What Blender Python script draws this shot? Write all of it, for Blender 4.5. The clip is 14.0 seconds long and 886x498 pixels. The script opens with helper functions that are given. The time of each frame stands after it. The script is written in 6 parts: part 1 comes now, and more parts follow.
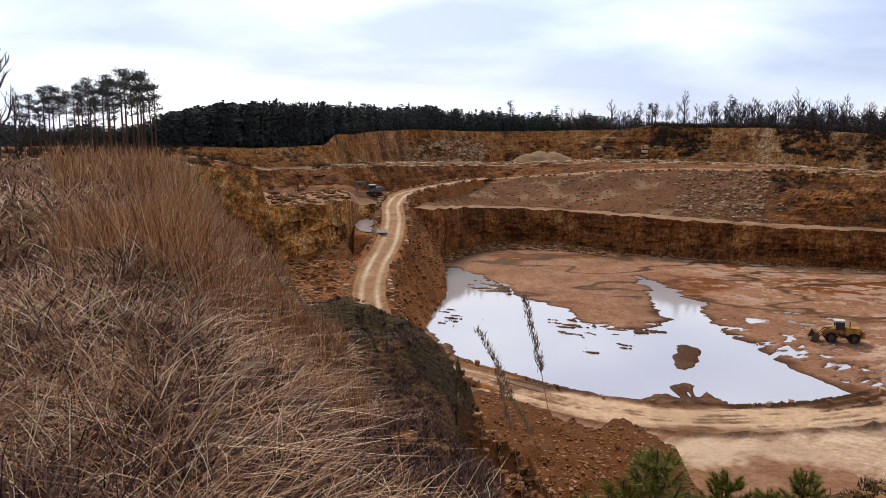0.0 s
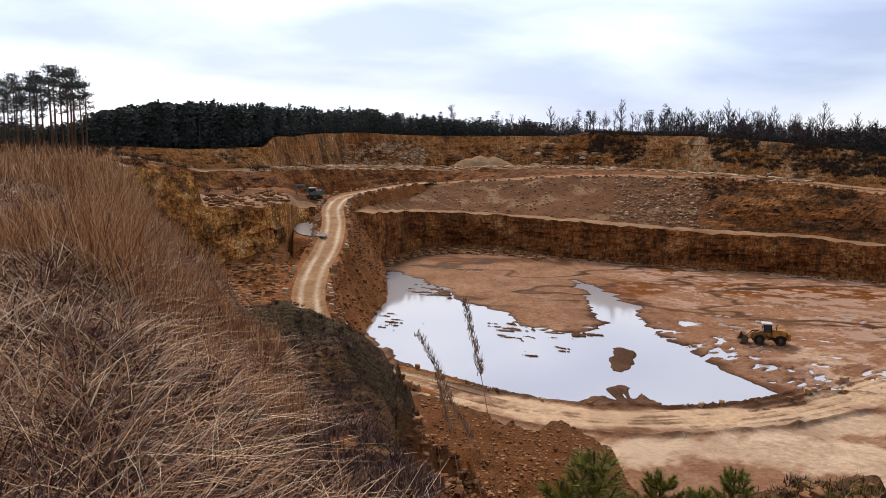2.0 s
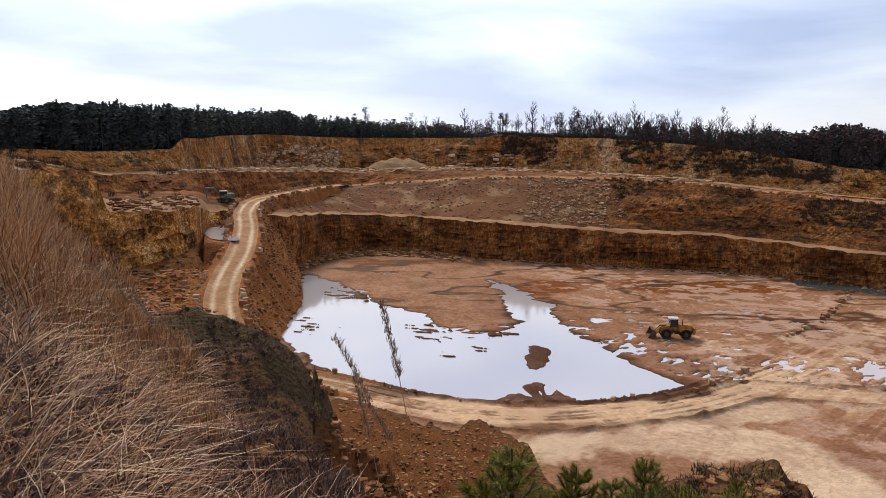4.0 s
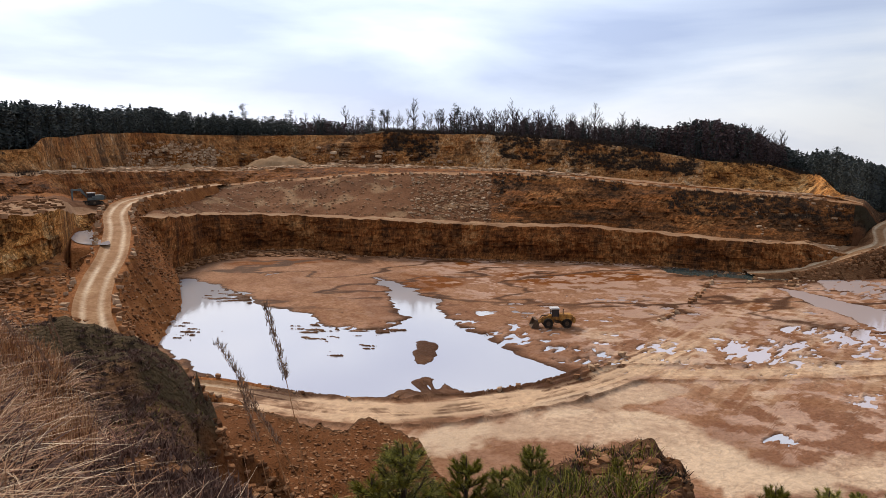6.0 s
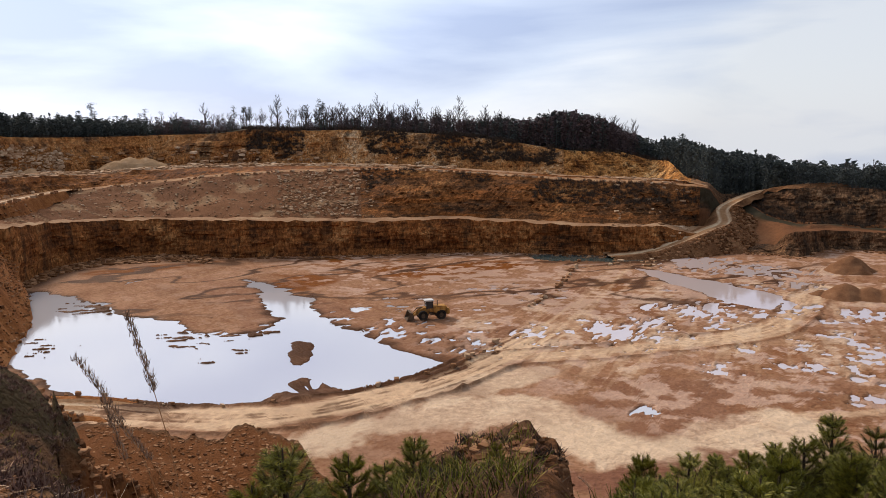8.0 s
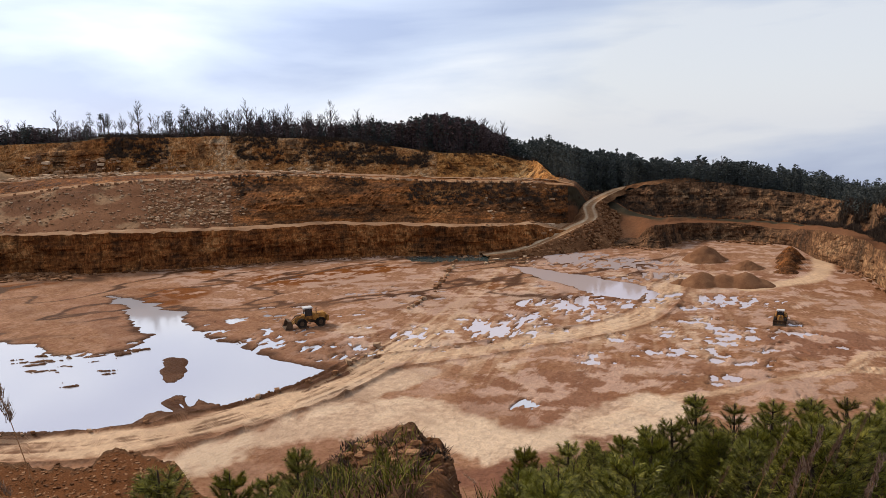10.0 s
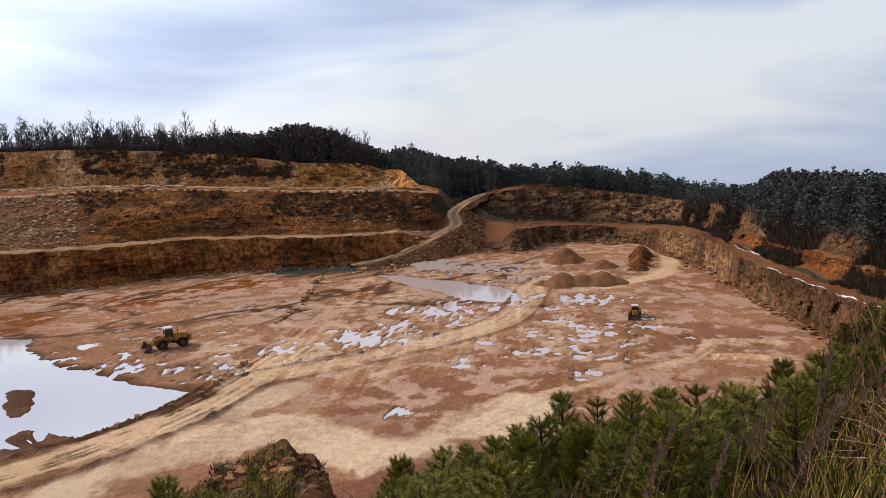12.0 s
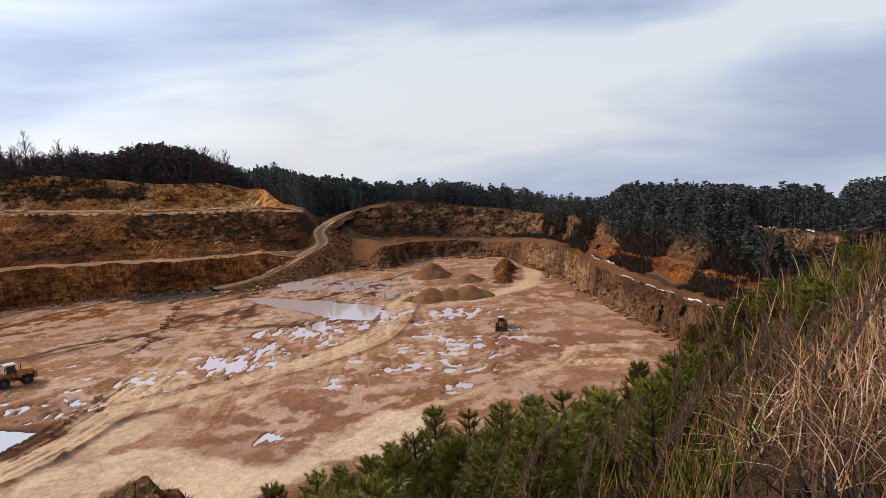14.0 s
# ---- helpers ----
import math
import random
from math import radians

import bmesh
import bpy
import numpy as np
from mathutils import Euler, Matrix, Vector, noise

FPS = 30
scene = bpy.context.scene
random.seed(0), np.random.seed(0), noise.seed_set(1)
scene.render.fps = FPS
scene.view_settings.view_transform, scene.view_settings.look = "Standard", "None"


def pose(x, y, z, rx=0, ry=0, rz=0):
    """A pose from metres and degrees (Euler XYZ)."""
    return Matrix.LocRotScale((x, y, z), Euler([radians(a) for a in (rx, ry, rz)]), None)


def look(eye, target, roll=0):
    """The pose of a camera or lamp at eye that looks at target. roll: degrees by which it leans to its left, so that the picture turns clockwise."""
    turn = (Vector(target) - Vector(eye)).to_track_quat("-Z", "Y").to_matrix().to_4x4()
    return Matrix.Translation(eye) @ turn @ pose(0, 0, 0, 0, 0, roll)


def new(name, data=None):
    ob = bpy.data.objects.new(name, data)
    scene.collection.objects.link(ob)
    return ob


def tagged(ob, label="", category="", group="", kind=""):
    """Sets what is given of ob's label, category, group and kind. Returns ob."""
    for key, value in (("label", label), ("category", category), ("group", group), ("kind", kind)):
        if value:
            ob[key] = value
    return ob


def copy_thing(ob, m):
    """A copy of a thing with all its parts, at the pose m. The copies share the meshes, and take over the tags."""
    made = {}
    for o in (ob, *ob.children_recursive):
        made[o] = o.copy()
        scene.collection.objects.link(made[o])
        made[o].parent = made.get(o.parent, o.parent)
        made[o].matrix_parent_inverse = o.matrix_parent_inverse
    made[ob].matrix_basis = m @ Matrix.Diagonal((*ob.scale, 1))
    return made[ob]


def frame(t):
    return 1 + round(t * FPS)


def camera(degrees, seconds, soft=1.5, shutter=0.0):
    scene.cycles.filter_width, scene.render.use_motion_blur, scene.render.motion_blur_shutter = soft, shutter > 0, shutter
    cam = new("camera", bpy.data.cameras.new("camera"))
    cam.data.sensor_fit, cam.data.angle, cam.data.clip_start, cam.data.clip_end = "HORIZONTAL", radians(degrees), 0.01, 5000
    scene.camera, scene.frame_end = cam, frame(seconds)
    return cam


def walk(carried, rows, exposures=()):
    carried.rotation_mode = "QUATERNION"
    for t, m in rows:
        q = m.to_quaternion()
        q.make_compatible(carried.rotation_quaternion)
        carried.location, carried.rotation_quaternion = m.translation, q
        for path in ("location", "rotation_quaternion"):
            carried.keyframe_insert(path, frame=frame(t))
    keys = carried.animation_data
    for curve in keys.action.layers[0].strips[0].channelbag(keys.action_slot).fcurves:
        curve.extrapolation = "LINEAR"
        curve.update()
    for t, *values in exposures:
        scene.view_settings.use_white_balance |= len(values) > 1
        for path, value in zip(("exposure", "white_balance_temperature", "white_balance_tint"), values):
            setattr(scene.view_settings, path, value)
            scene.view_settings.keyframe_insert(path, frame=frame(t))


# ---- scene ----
cam = camera(60.0, 14.0, soft=0.8)
EYE_H = 32.0
TURNS = [(0, 81.50, 0.00, 0.00), (0.5, 81.51, -0.25, -0.72), (1, 81.60, -0.46, -1.70), (1.5, 81.71, -0.66, -2.95),
         (2, 81.83, -0.86, -4.35), (4.5, 82.10, -0.73, -12.71), (5, 82.11, -0.64, -14.98), (5.5, 82.04, -0.66, -17.19),
         (6, 81.93, -0.44, -19.38), (6.5, 81.76, -0.27, -21.69), (7, 81.63, -0.01, -23.98), (7.5, 81.56, 0.33, -26.38),
         (8, 81.51, 0.94, -29.22), (10.5, 81.52, 1.91, -40.86), (11, 81.50, 1.98, -43.32), (11.5, 81.67, 2.23, -45.97),
         (12, 81.81, 2.69, -48.72), (12.5, 81.97, 3.12, -51.51), (13, 82.11, 3.31, -54.09), (13.5, 82.29, 3.40, -56.54),
         (14, 82.58, 3.24, -58.77)]
walk(cam, [(t, pose(0, 0, EYE_H, rx, ry, rz)) for t, rx, ry, rz in TURNS])

# ---- light: thin cloud, a veiled low sun beyond the far wall ----
SUN_AZ, SUN_EL = -10.0, 34.0
world = bpy.data.worlds.new("sky")
scene.world = world
world.use_nodes = True


def sky_nodes():
    nt = world.node_tree
    nt.nodes.clear()
    N = nt.nodes.new
    out, bg = N("ShaderNodeOutputWorld"), N("ShaderNodeBackground")
    sky = N("ShaderNodeTexSky")
    sky.sky_type, sky.sun_disc = "NISHITA", False
    sky.sun_elevation, sky.sun_rotation = radians(SUN_EL), radians(SUN_AZ)
    tint = N("ShaderNodeVectorMath"); tint.operation = "SCALE"; tint.inputs[3].default_value = 0.10
    co, sep = N("ShaderNodeTexCoord"), N("ShaderNodeSeparateXYZ")
    nt.links.new(sky.outputs[0], tint.inputs[0])
    nt.links.new(co.outputs["Generated"], sep.inputs[0])
    # clouds: long level banks
    mp = N("ShaderNodeMapping"); mp.inputs["Scale"].default_value = (1.5, 1.5, 6.5); mp.inputs["Location"].default_value = (5.3, 1.9, 3.4)
    mp.inputs["Rotation"].default_value = (radians(4), radians(-3), 0)
    nt.links.new(co.outputs["Generated"], mp.inputs[0])
    noi = N("ShaderNodeTexNoise"); noi.inputs["Scale"].default_value = 1.35; noi.inputs["Detail"].default_value = 7; noi.inputs["Roughness"].default_value = 0.48
    noi.inputs["Distortion"].default_value = 0.3
    nt.links.new(mp.outputs[0], noi.inputs["Vector"])
    ramp = N("ShaderNodeValToRGB")
    ramp.color_ramp.elements[0].position, ramp.color_ramp.elements[0].color = 0.36, (0.47, 0.56, 0.82, 1)
    ramp.color_ramp.elements[1].position, ramp.color_ramp.elements[1].color = 0.60, (0.98, 1.02, 1.11, 1)
    e = ramp.color_ramp.elements.new(0.48); e.color = (0.69, 0.78, 0.99, 1)
    nt.links.new(noi.outputs[0], ramp.inputs[0])
    # brighter toward the veiled sun
    sun_dir = Vector((math.sin(radians(SUN_AZ)) * math.cos(radians(SUN_EL)), math.cos(radians(SUN_AZ)) * math.cos(radians(SUN_EL)), math.sin(radians(SUN_EL))))
    dot = N("ShaderNodeVectorMath"); dot.operation = "DOT_PRODUCT"; dot.inputs[1].default_value = sun_dir
    nt.links.new(co.outputs["Generated"], dot.inputs[0])
    glow = N("ShaderNodeMapRange"); glow.inputs[1].default_value, glow.inputs[2].default_value = 0.45, 1.0
    glow.inputs[3].default_value, glow.inputs[4].default_value = 0.82, 1.55
    nt.links.new(dot.outputs["Value"], glow.inputs[0])
    veil = N("ShaderNodeVectorMath"); veil.operation = "SCALE"
    nt.links.new(ramp.outputs[0], veil.inputs[0]); nt.links.new(glow.outputs[0], veil.inputs[3])
    mix = N("ShaderNodeMix"); mix.data_type = "RGBA"; mix.inputs[0].default_value = 0.82
    nt.links.new(tint.outputs[0], mix.inputs[6]); nt.links.new(veil.outputs[0], mix.inputs[7])
    nt.links.new(mix.outputs[2], bg.inputs[0])
    bg.inputs[1].default_value = 1.0
    nt.links.new(bg.outputs[0], out.inputs[0])


sky_nodes()
sun = new("sun", bpy.data.lights.new("sun", "SUN"))
sun.data.energy, sun.data.angle, sun.data.color = 3.5, radians(14), (1.0, 0.84, 0.69)
sun.matrix_world = look((0, 0, 0), (-math.sin(radians(SUN_AZ)) * math.cos(radians(SUN_EL)), -math.cos(radians(SUN_AZ)) * math.cos(radians(SUN_EL)), -math.sin(radians(SUN_EL))))
scene.view_settings.exposure = 0.0


# ---- numeric noise ----
def lattice(ix, iy, iz):
    h = (ix.astype(np.int64) * 374761393 + iy.astype(np.int64) * 668265263 + iz.astype(np.int64) * 2147483647) & 0xFFFFFFFF
    h = ((h ^ (h >> 13)) * 1274126177) & 0xFFFFFFFF
    return ((h ^ (h >> 16)) & 0xFFFF) / 65535.0


def vnoise(x, y, z):
    x, y, z = np.broadcast_arrays(np.asarray(x, float), np.asarray(y, float), np.asarray(z, float))
    ix, iy, iz = np.floor(x), np.floor(y), np.floor(z)
    fx, fy, fz = [q * q * (3 - 2 * q) for q in (x - ix, y - iy, z - iz)]
    out = 0
    for a in (0, 1):
        for b in (0, 1):
            for c in (0, 1):
                w = (fx if a else 1 - fx) * (fy if b else 1 - fy) * (fz if c else 1 - fz)
                out = out + w * lattice(ix + a, iy + b, iz + c)
    return out * 2 - 1


def fbm(x, y, z, octaves=4, rough=0.5):
    out, amp, s = 0, 1.0, 1.0
    for o in range(octaves):
        out = out + amp * vnoise(np.asarray(x) * s + 17.3 * o, np.asarray(y) * s + 5.1 * o, np.asarray(z) * s + 9.7 * o)
        amp, s = amp * rough, s * 2.03
    return out


def smooth(a, b, x):
    t = np.clip((x - a) / (b - a), 0, 1)
    return t * t * (3 - 2 * t)


# ---- materials ----
def material(name, colors, scale=0.3, fine=4.0, rough=0.9, bump=0.4, bump_scale=6.0, stretch=(1, 1, 1), spec=0.04, island=0.0, streak=None, extra=None, metal=0.0, contrast=0.0, cracks=None):
    """Two scales of noise over a ramp of colours, with fine relief. extra: (attribute, colour, roughness) laid over by a vertex mask."""
    m = bpy.data.materials.new(name)
    m.use_nodes = True
    nt = m.node_tree
    N, L = nt.nodes.new, nt.links.new
    p = nt.nodes["Principled BSDF"]
    p.inputs["Roughness"].default_value, p.inputs["Specular IOR Level"].default_value, p.inputs["Metallic"].default_value = rough, spec, metal
    co, mp = N("ShaderNodeTexCoord"), N("ShaderNodeMapping")
    mp.inputs["Scale"].default_value = stretch
    L(co.outputs["Object"], mp.inputs[0])
    n1, n2 = N("ShaderNodeTexNoise"), N("ShaderNodeTexNoise")
    n1.inputs["Scale"].default_value, n1.inputs["Detail"].default_value, n1.inputs["Roughness"].default_value = scale, 5, 0.6
    n2.inputs["Scale"].default_value, n2.inputs["Detail"].default_value = fine, 5
    n2.inputs["Roughness"].default_value = 0.7
    L(mp.outputs[0], n1.inputs[0]); L(mp.outputs[0], n2.inputs[0])
    mx = N("ShaderNodeMix"); mx.inputs[0].default_value = 0.42
    L(n1.outputs[0], mx.inputs[2]); L(n2.outputs[0], mx.inputs[3])
    fac = mx.outputs[0]
    if island:
        geo = N("ShaderNodeNewGeometry")
        m2 = N("ShaderNodeMix"); m2.inputs[0].default_value = island
        L(fac, m2.inputs[2]); L(geo.outputs["Random Per Island"], m2.inputs[3])
        fac = m2.outputs[0]
    ramp = N("ShaderNodeValToRGB")
    lo, hi = 0.33 + contrast, 0.67 - contrast
    if island > 0.3:
        lo, hi = 0.2, 0.8
    els = ramp.color_ramp.elements
    for i, c in enumerate(colors):
        pos = lo + (hi - lo) * i / max(1, len(colors) - 1)
        e = els[i] if i < 2 else els.new(pos)
        e.position = pos
        e.color = (*c, 1)
    if len(colors) > 2:
        srt = sorted(range(len(colors)))
        for i in srt:
            els[i].position = lo + (hi - lo) * i / (len(colors) - 1)
        for i in srt:
            els[i].color = (*colors[i], 1)
    L(fac, ramp.inputs[0])
    col = ramp.outputs[0]
    for one in streak if isinstance(streak, list) else [streak] if streak else ():
        # long stains that follow the stretch given
        sc, c2, amount = one
        mp2 = N("ShaderNodeMapping"); mp2.inputs["Scale"].default_value = sc
        n3 = N("ShaderNodeTexNoise"); n3.inputs["Scale"].default_value, n3.inputs["Detail"].default_value = 1.0, 6
        n3.inputs["Roughness"].default_value = 0.65
        L(co.outputs["Object"], mp2.inputs[0]); L(mp2.outputs[0], n3.inputs[0])
        mr = N("ShaderNodeMapRange"); mr.inputs[1].default_value, mr.inputs[2].default_value = 0.48, 0.62
        mr.inputs[4].default_value = amount
        L(n3.outputs[0], mr.inputs[0])
        m3 = N("ShaderNodeMix"); m3.data_type = "RGBA"
        L(mr.outputs[0], m3.inputs[0]); L(col, m3.inputs[6]); m3.inputs[7].default_value = (*c2, 1)
        col = m3.outputs[2]
    if cracks:
        # open joints with their shadow put into the colour, and each block's own tone
        sc, amount = cracks
        mp3 = N("ShaderNodeMapping"); mp3.inputs["Scale"].default_value = sc
        wn = N("ShaderNodeMix"); wn.data_type = "RGBA"; wn.inputs[0].default_value = 0.12
        L(co.outputs["Object"], mp3.inputs[0]); L(mp3.outputs[0], wn.inputs[6]); L(n2.outputs[1], wn.inputs[7])
        vo, vc = N("ShaderNodeTexVoronoi"), N("ShaderNodeTexVoronoi")
        vo.feature = "DISTANCE_TO_EDGE"
        L(wn.outputs[2], vo.inputs["Vector"]); L(wn.outputs[2], vc.inputs["Vector"])
        mr = N("ShaderNodeMapRange"); mr.inputs[1].default_value, mr.inputs[2].default_value, mr.inputs[3].default_value, mr.inputs[4].default_value = 0.0, 0.10, 1 - amount, 1.0
        L(vo.outputs["Distance"], mr.inputs[0])
        sv = N("ShaderNodeSeparateColor"); L(vc.outputs["Color"], sv.inputs[0])
        mr3 = N("ShaderNodeMapRange"); mr3.inputs[3].default_value, mr3.inputs[4].default_value = 0.55, 1.45
        L(sv.outputs[0], mr3.inputs[0])
        mu = N("ShaderNodeMath"); mu.operation = "MULTIPLY"; L(mr.outputs[0], mu.inputs[0]); L(mr3.outputs[0], mu.inputs[1])
        vs = N("ShaderNodeVectorMath"); vs.operation = "SCALE"; L(col, vs.inputs[0]); L(mu.outputs[0], vs.inputs[3])
        col = vs.outputs[0]
    rgh = None
    for attr, c2, r2 in extra or ():
        at = N("ShaderNodeAttribute"); at.attribute_name = attr
        # ragged edge
        ad = N("ShaderNodeMath"); ad.operation = "MULTIPLY_ADD"; ad.inputs[1].default_value, ad.inputs[2].default_value = 0.5, -0.25
        L(n2.outputs[0], ad.inputs[0])
        sm = N("ShaderNodeMath"); sm.operation = "ADD"
        L(ad.outputs[0], sm.inputs[0]); L(at.outputs["Fac"], sm.inputs[1])
        mr = N("ShaderNodeMapRange"); mr.inputs[1].default_value, mr.inputs[2].default_value = 0.12, 0.95
        L(sm.outputs[0], mr.inputs[0])
        m4 = N("ShaderNodeMix"); m4.data_type = "RGBA"
        m5 = N("ShaderNodeMix"); m5.data_type = "RGBA"; m5.blend_type = "MULTIPLY"; m5.inputs[0].default_value = 0.55
        m5.inputs[6].default_value = (*c2, 1)
        mr2 = N("ShaderNodeMapRange"); mr2.inputs[1].default_value, mr2.inputs[2].default_value, mr2.inputs[3].default_value, mr2.inputs[4].default_value = 0.3, 0.7, 0.6, 1.3
        L(n2.outputs[0], mr2.inputs[0]); L(mr2.outputs[0], m5.inputs[7])
        L(mr.outputs[0], m4.inputs[0]); L(col, m4.inputs[6]); L(m5.outputs[2], m4.inputs[7])
        col = m4.outputs[2]
        m6 = N("ShaderNodeMix")
        L(mr.outputs[0], m6.inputs[0])
        if rgh is None:
            m6.inputs[2].default_value = rough
        else:
            L(rgh, m6.inputs[2])
        m6.inputs[3].default_value = r2
        rgh = m6.outputs[0]
    L(col, p.inputs["Base Color"])
    if rgh is not None:
        L(rgh, p.inputs["Roughness"])
    if bump:
        n4 = N("ShaderNodeTexNoise"); n4.inputs["Scale"].default_value, n4.inputs["Detail"].default_value = bump_scale, 6
        L(mp.outputs[0], n4.inputs[0])
        b = N("ShaderNodeBump"); b.inputs["Strength"].default_value, b.inputs["Distance"].default_value = bump, 0.3
        L(n4.outputs[0], b.inputs["Height"]); L(b.outputs[0], p.inputs["Normal"])
    return m


# damp and rusty tones also hold the dark wall's reflection on the far floor
M_FLOOR = material("wet_clay", [(0.165, 0.073, 0.034), (0.245, 0.120, 0.060), (0.32, 0.168, 0.092), (0.40, 0.23, 0.135)], 0.07, 1.1, 0.8, 0.7, 2.2, spec=0.02, stretch=(1, 1, 1),
                   streak=[((0.30, 0.12, 1), (0.15, 0.052, 0.020), 0.4), ((1.2, 1.2, 1), (0.42, 0.24, 0.13), 0.3), ((1.9, 1.4, 1), (0.10, 0.036, 0.014), 0.35)],
                   extra=[("red", (0.19, 0.083, 0.046), 0.65), ("rust_reflect", (0.165, 0.050, 0.007), 0.7), ("plate", (0.41, 0.25, 0.165), 0.45), ("track", (0.55, 0.365, 0.215), 0.5), ("cream", (0.60, 0.43, 0.275), 0.25), ("wet_reflect", (0.072, 0.030, 0.012), 0.6)])
M_ROCK = material("brown_limestone", [(0.050, 0.019, 0.008), (0.15, 0.053, 0.017), (0.27, 0.102, 0.030), (0.45, 0.22, 0.08)], 0.10, 0.9, 0.9, 0.8, 1.6, (1, 1, 1.6),
                  streak=[((0.30, 0.30, 0.03), (0.040, 0.022, 0.012), 0.75), ((0.05, 0.05, 0.9), (0.30, 0.105, 0.028), 0.45)], contrast=0.02, cracks=((0.6, 0.6, 0.22), 0.4))
M_ROCKO = material("ochre_limestone", [(0.085, 0.031, 0.009), (0.33, 0.130, 0.033), (0.52, 0.235, 0.066), (0.72, 0.43, 0.18)], 0.16, 1.3, 0.9, 0.9, 1.6, (1, 1, 0.6),
                   streak=((0.35, 0.35, 0.05), (0.060, 0.026, 0.011), 0.85), contrast=0.04, cracks=((0.6, 0.6, 0.3), 0.8))
M_ROCKU = material("weathered_limestone", [(0.09, 0.034, 0.012), (0.28, 0.105, 0.030), (0.42, 0.20, 0.072), (0.64, 0.45, 0.26)], 0.045, 0.6, 0.9, 0.8, 1.6, (1, 1, 0.45),
                   streak=[((0.16, 0.16, 0.05), (0.036, 0.022, 0.015), 0.8), ((0.05, 0.05, 0.35), (0.40, 0.165, 0.045), 0.5)], contrast=0.03, cracks=((0.55, 0.55, 0.18), 0.7))
M_ROCKT = material("dark_terrace_rock", [(0.036, 0.020, 0.011), (0.105, 0.043, 0.016), (0.20, 0.078, 0.025), (0.42, 0.19, 0.065)], 0.07, 0.8, 0.92, 0.8, 1.6, (0.5, 0.5, 2.4),
                   streak=[((0.25, 0.25, 0.06), (0.024, 0.018, 0.011), 0.7), ((0.035, 0.035, 0.42), (0.33, 0.105, 0.022), 0.5)], contrast=0.02, cracks=((0.45, 0.45, 0.35), 0.5))
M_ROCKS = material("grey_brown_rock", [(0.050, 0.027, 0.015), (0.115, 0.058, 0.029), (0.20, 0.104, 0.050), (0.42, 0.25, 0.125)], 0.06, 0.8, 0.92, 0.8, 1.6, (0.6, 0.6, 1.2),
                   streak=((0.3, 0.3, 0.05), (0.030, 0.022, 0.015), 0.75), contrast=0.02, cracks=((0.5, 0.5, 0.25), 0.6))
M_BANK = material("bank_rubble", [(0.11, 0.036, 0.011), (0.235, 0.085, 0.025), (0.36, 0.155, 0.055)], 0.25, 2.0, 0.95, 0.9, 3.0)
M_BANKD = material("dark_bank_rubble", [(0.07, 0.030, 0.013), (0.15, 0.068, 0.029), (0.26, 0.135, 0.062)], 0.25, 2.0, 0.95, 0.8, 3.0)
M_SLOPE = material("stony_soil", [(0.075, 0.032, 0.014), (0.145, 0.062, 0.027), (0.22, 0.102, 0.047)], 0.06, 1.5, 0.95, 0.7, 2.5, extra=[("brush", (0.045, 0.035, 0.02), 0.95), ("pale", (0.36, 0.23, 0.12), 0.9)])
M_BENCH = material("gravel_bench", [(0.17, 0.085, 0.04), (0.28, 0.155, 0.08), (0.38, 0.25, 0.14)], 0.15, 2.0, 0.92, 0.4, 4.0)
M_ROAD = material("pale_road_mud", [(0.20, 0.095, 0.040), (0.29, 0.152, 0.070), (0.40, 0.245, 0.125)], 0.2, 1.5, 0.85, 0.6, 3.0, spec=0.04,
                  extra=[("rut", (0.52, 0.37, 0.225), 0.6)])
M_PLAT = material("dark_plateau_soil", [(0.035, 0.026, 0.016), (0.06, 0.045, 0.022), (0.09, 0.065, 0.03)], 0.06, 1.0, 0.95, 0.5, 2.0)
M_SOIL = material("dry_slope_soil", [(0.045, 0.026, 0.014), (0.11, 0.055, 0.026), (0.18, 0.095, 0.045)], 0.4, 5.0, 0.95, 0.9, 5.0, extra=[("scarp", (0.135, 0.050, 0.016), 0.95), ("moss", (0.060, 0.040, 0.019), 0.95)])


def water_material(name, colour, ior):
    m = bpy.data.materials.new(name)
    m.use_nodes = True
    nt = m.node_tree
    p = nt.nodes["Principled BSDF"]
    p.inputs["Base Color"].default_value = (*colour, 1)
    p.inputs["Roughness"].default_value, p.inputs["IOR"].default_value = 0.05, ior
    p.inputs["Specular IOR Level"].default_value = 1.0
    n = nt.nodes.new("ShaderNodeTexNoise"); n.inputs["Scale"].default_value, n.inputs["Detail"].default_value = 1.6, 3
    co = nt.nodes.new("ShaderNodeTexCoord")
    b = nt.nodes.new("ShaderNodeBump"); b.inputs["Strength"].default_value, b.inputs["Distance"].default_value = 0.07, 0.05
    nt.links.new(co.outputs["Object"], n.inputs[0]); nt.links.new(n.outputs[0], b.inputs["Height"]); nt.links.new(b.outputs[0], p.inputs["Normal"])
    return m


M_WATER = water_material("muddy_water", (0.42, 0.40, 0.40), 2.25)
M_DITCH = water_material("green_ditch_water", (0.045, 0.065, 0.060), 1.33)
# milky water, its base paler still to stand in for reflected sky
M_PUDDLE = water_material("milky_sky_puddle", (0.52, 0.42, 0.38), 1.95)


# ---- meshes from arrays ----
def grid_mesh(name, P, mat, masks=None, smooth_shade=True):
    """P: rows x columns x 3."""
    a, b = P.shape[:2]
    idx = np.arange(a * b).reshape(a, b)
    q = np.stack([idx[:-1, :-1], idx[:-1, 1:], idx[1:, 1:], idx[1:, :-1]], -1).reshape(-1, 4)
    return raw_mesh(name, P.reshape(-1, 3), q, mat, {k: v.reshape(-1) for k, v in (masks or {}).items()}, smooth_shade)


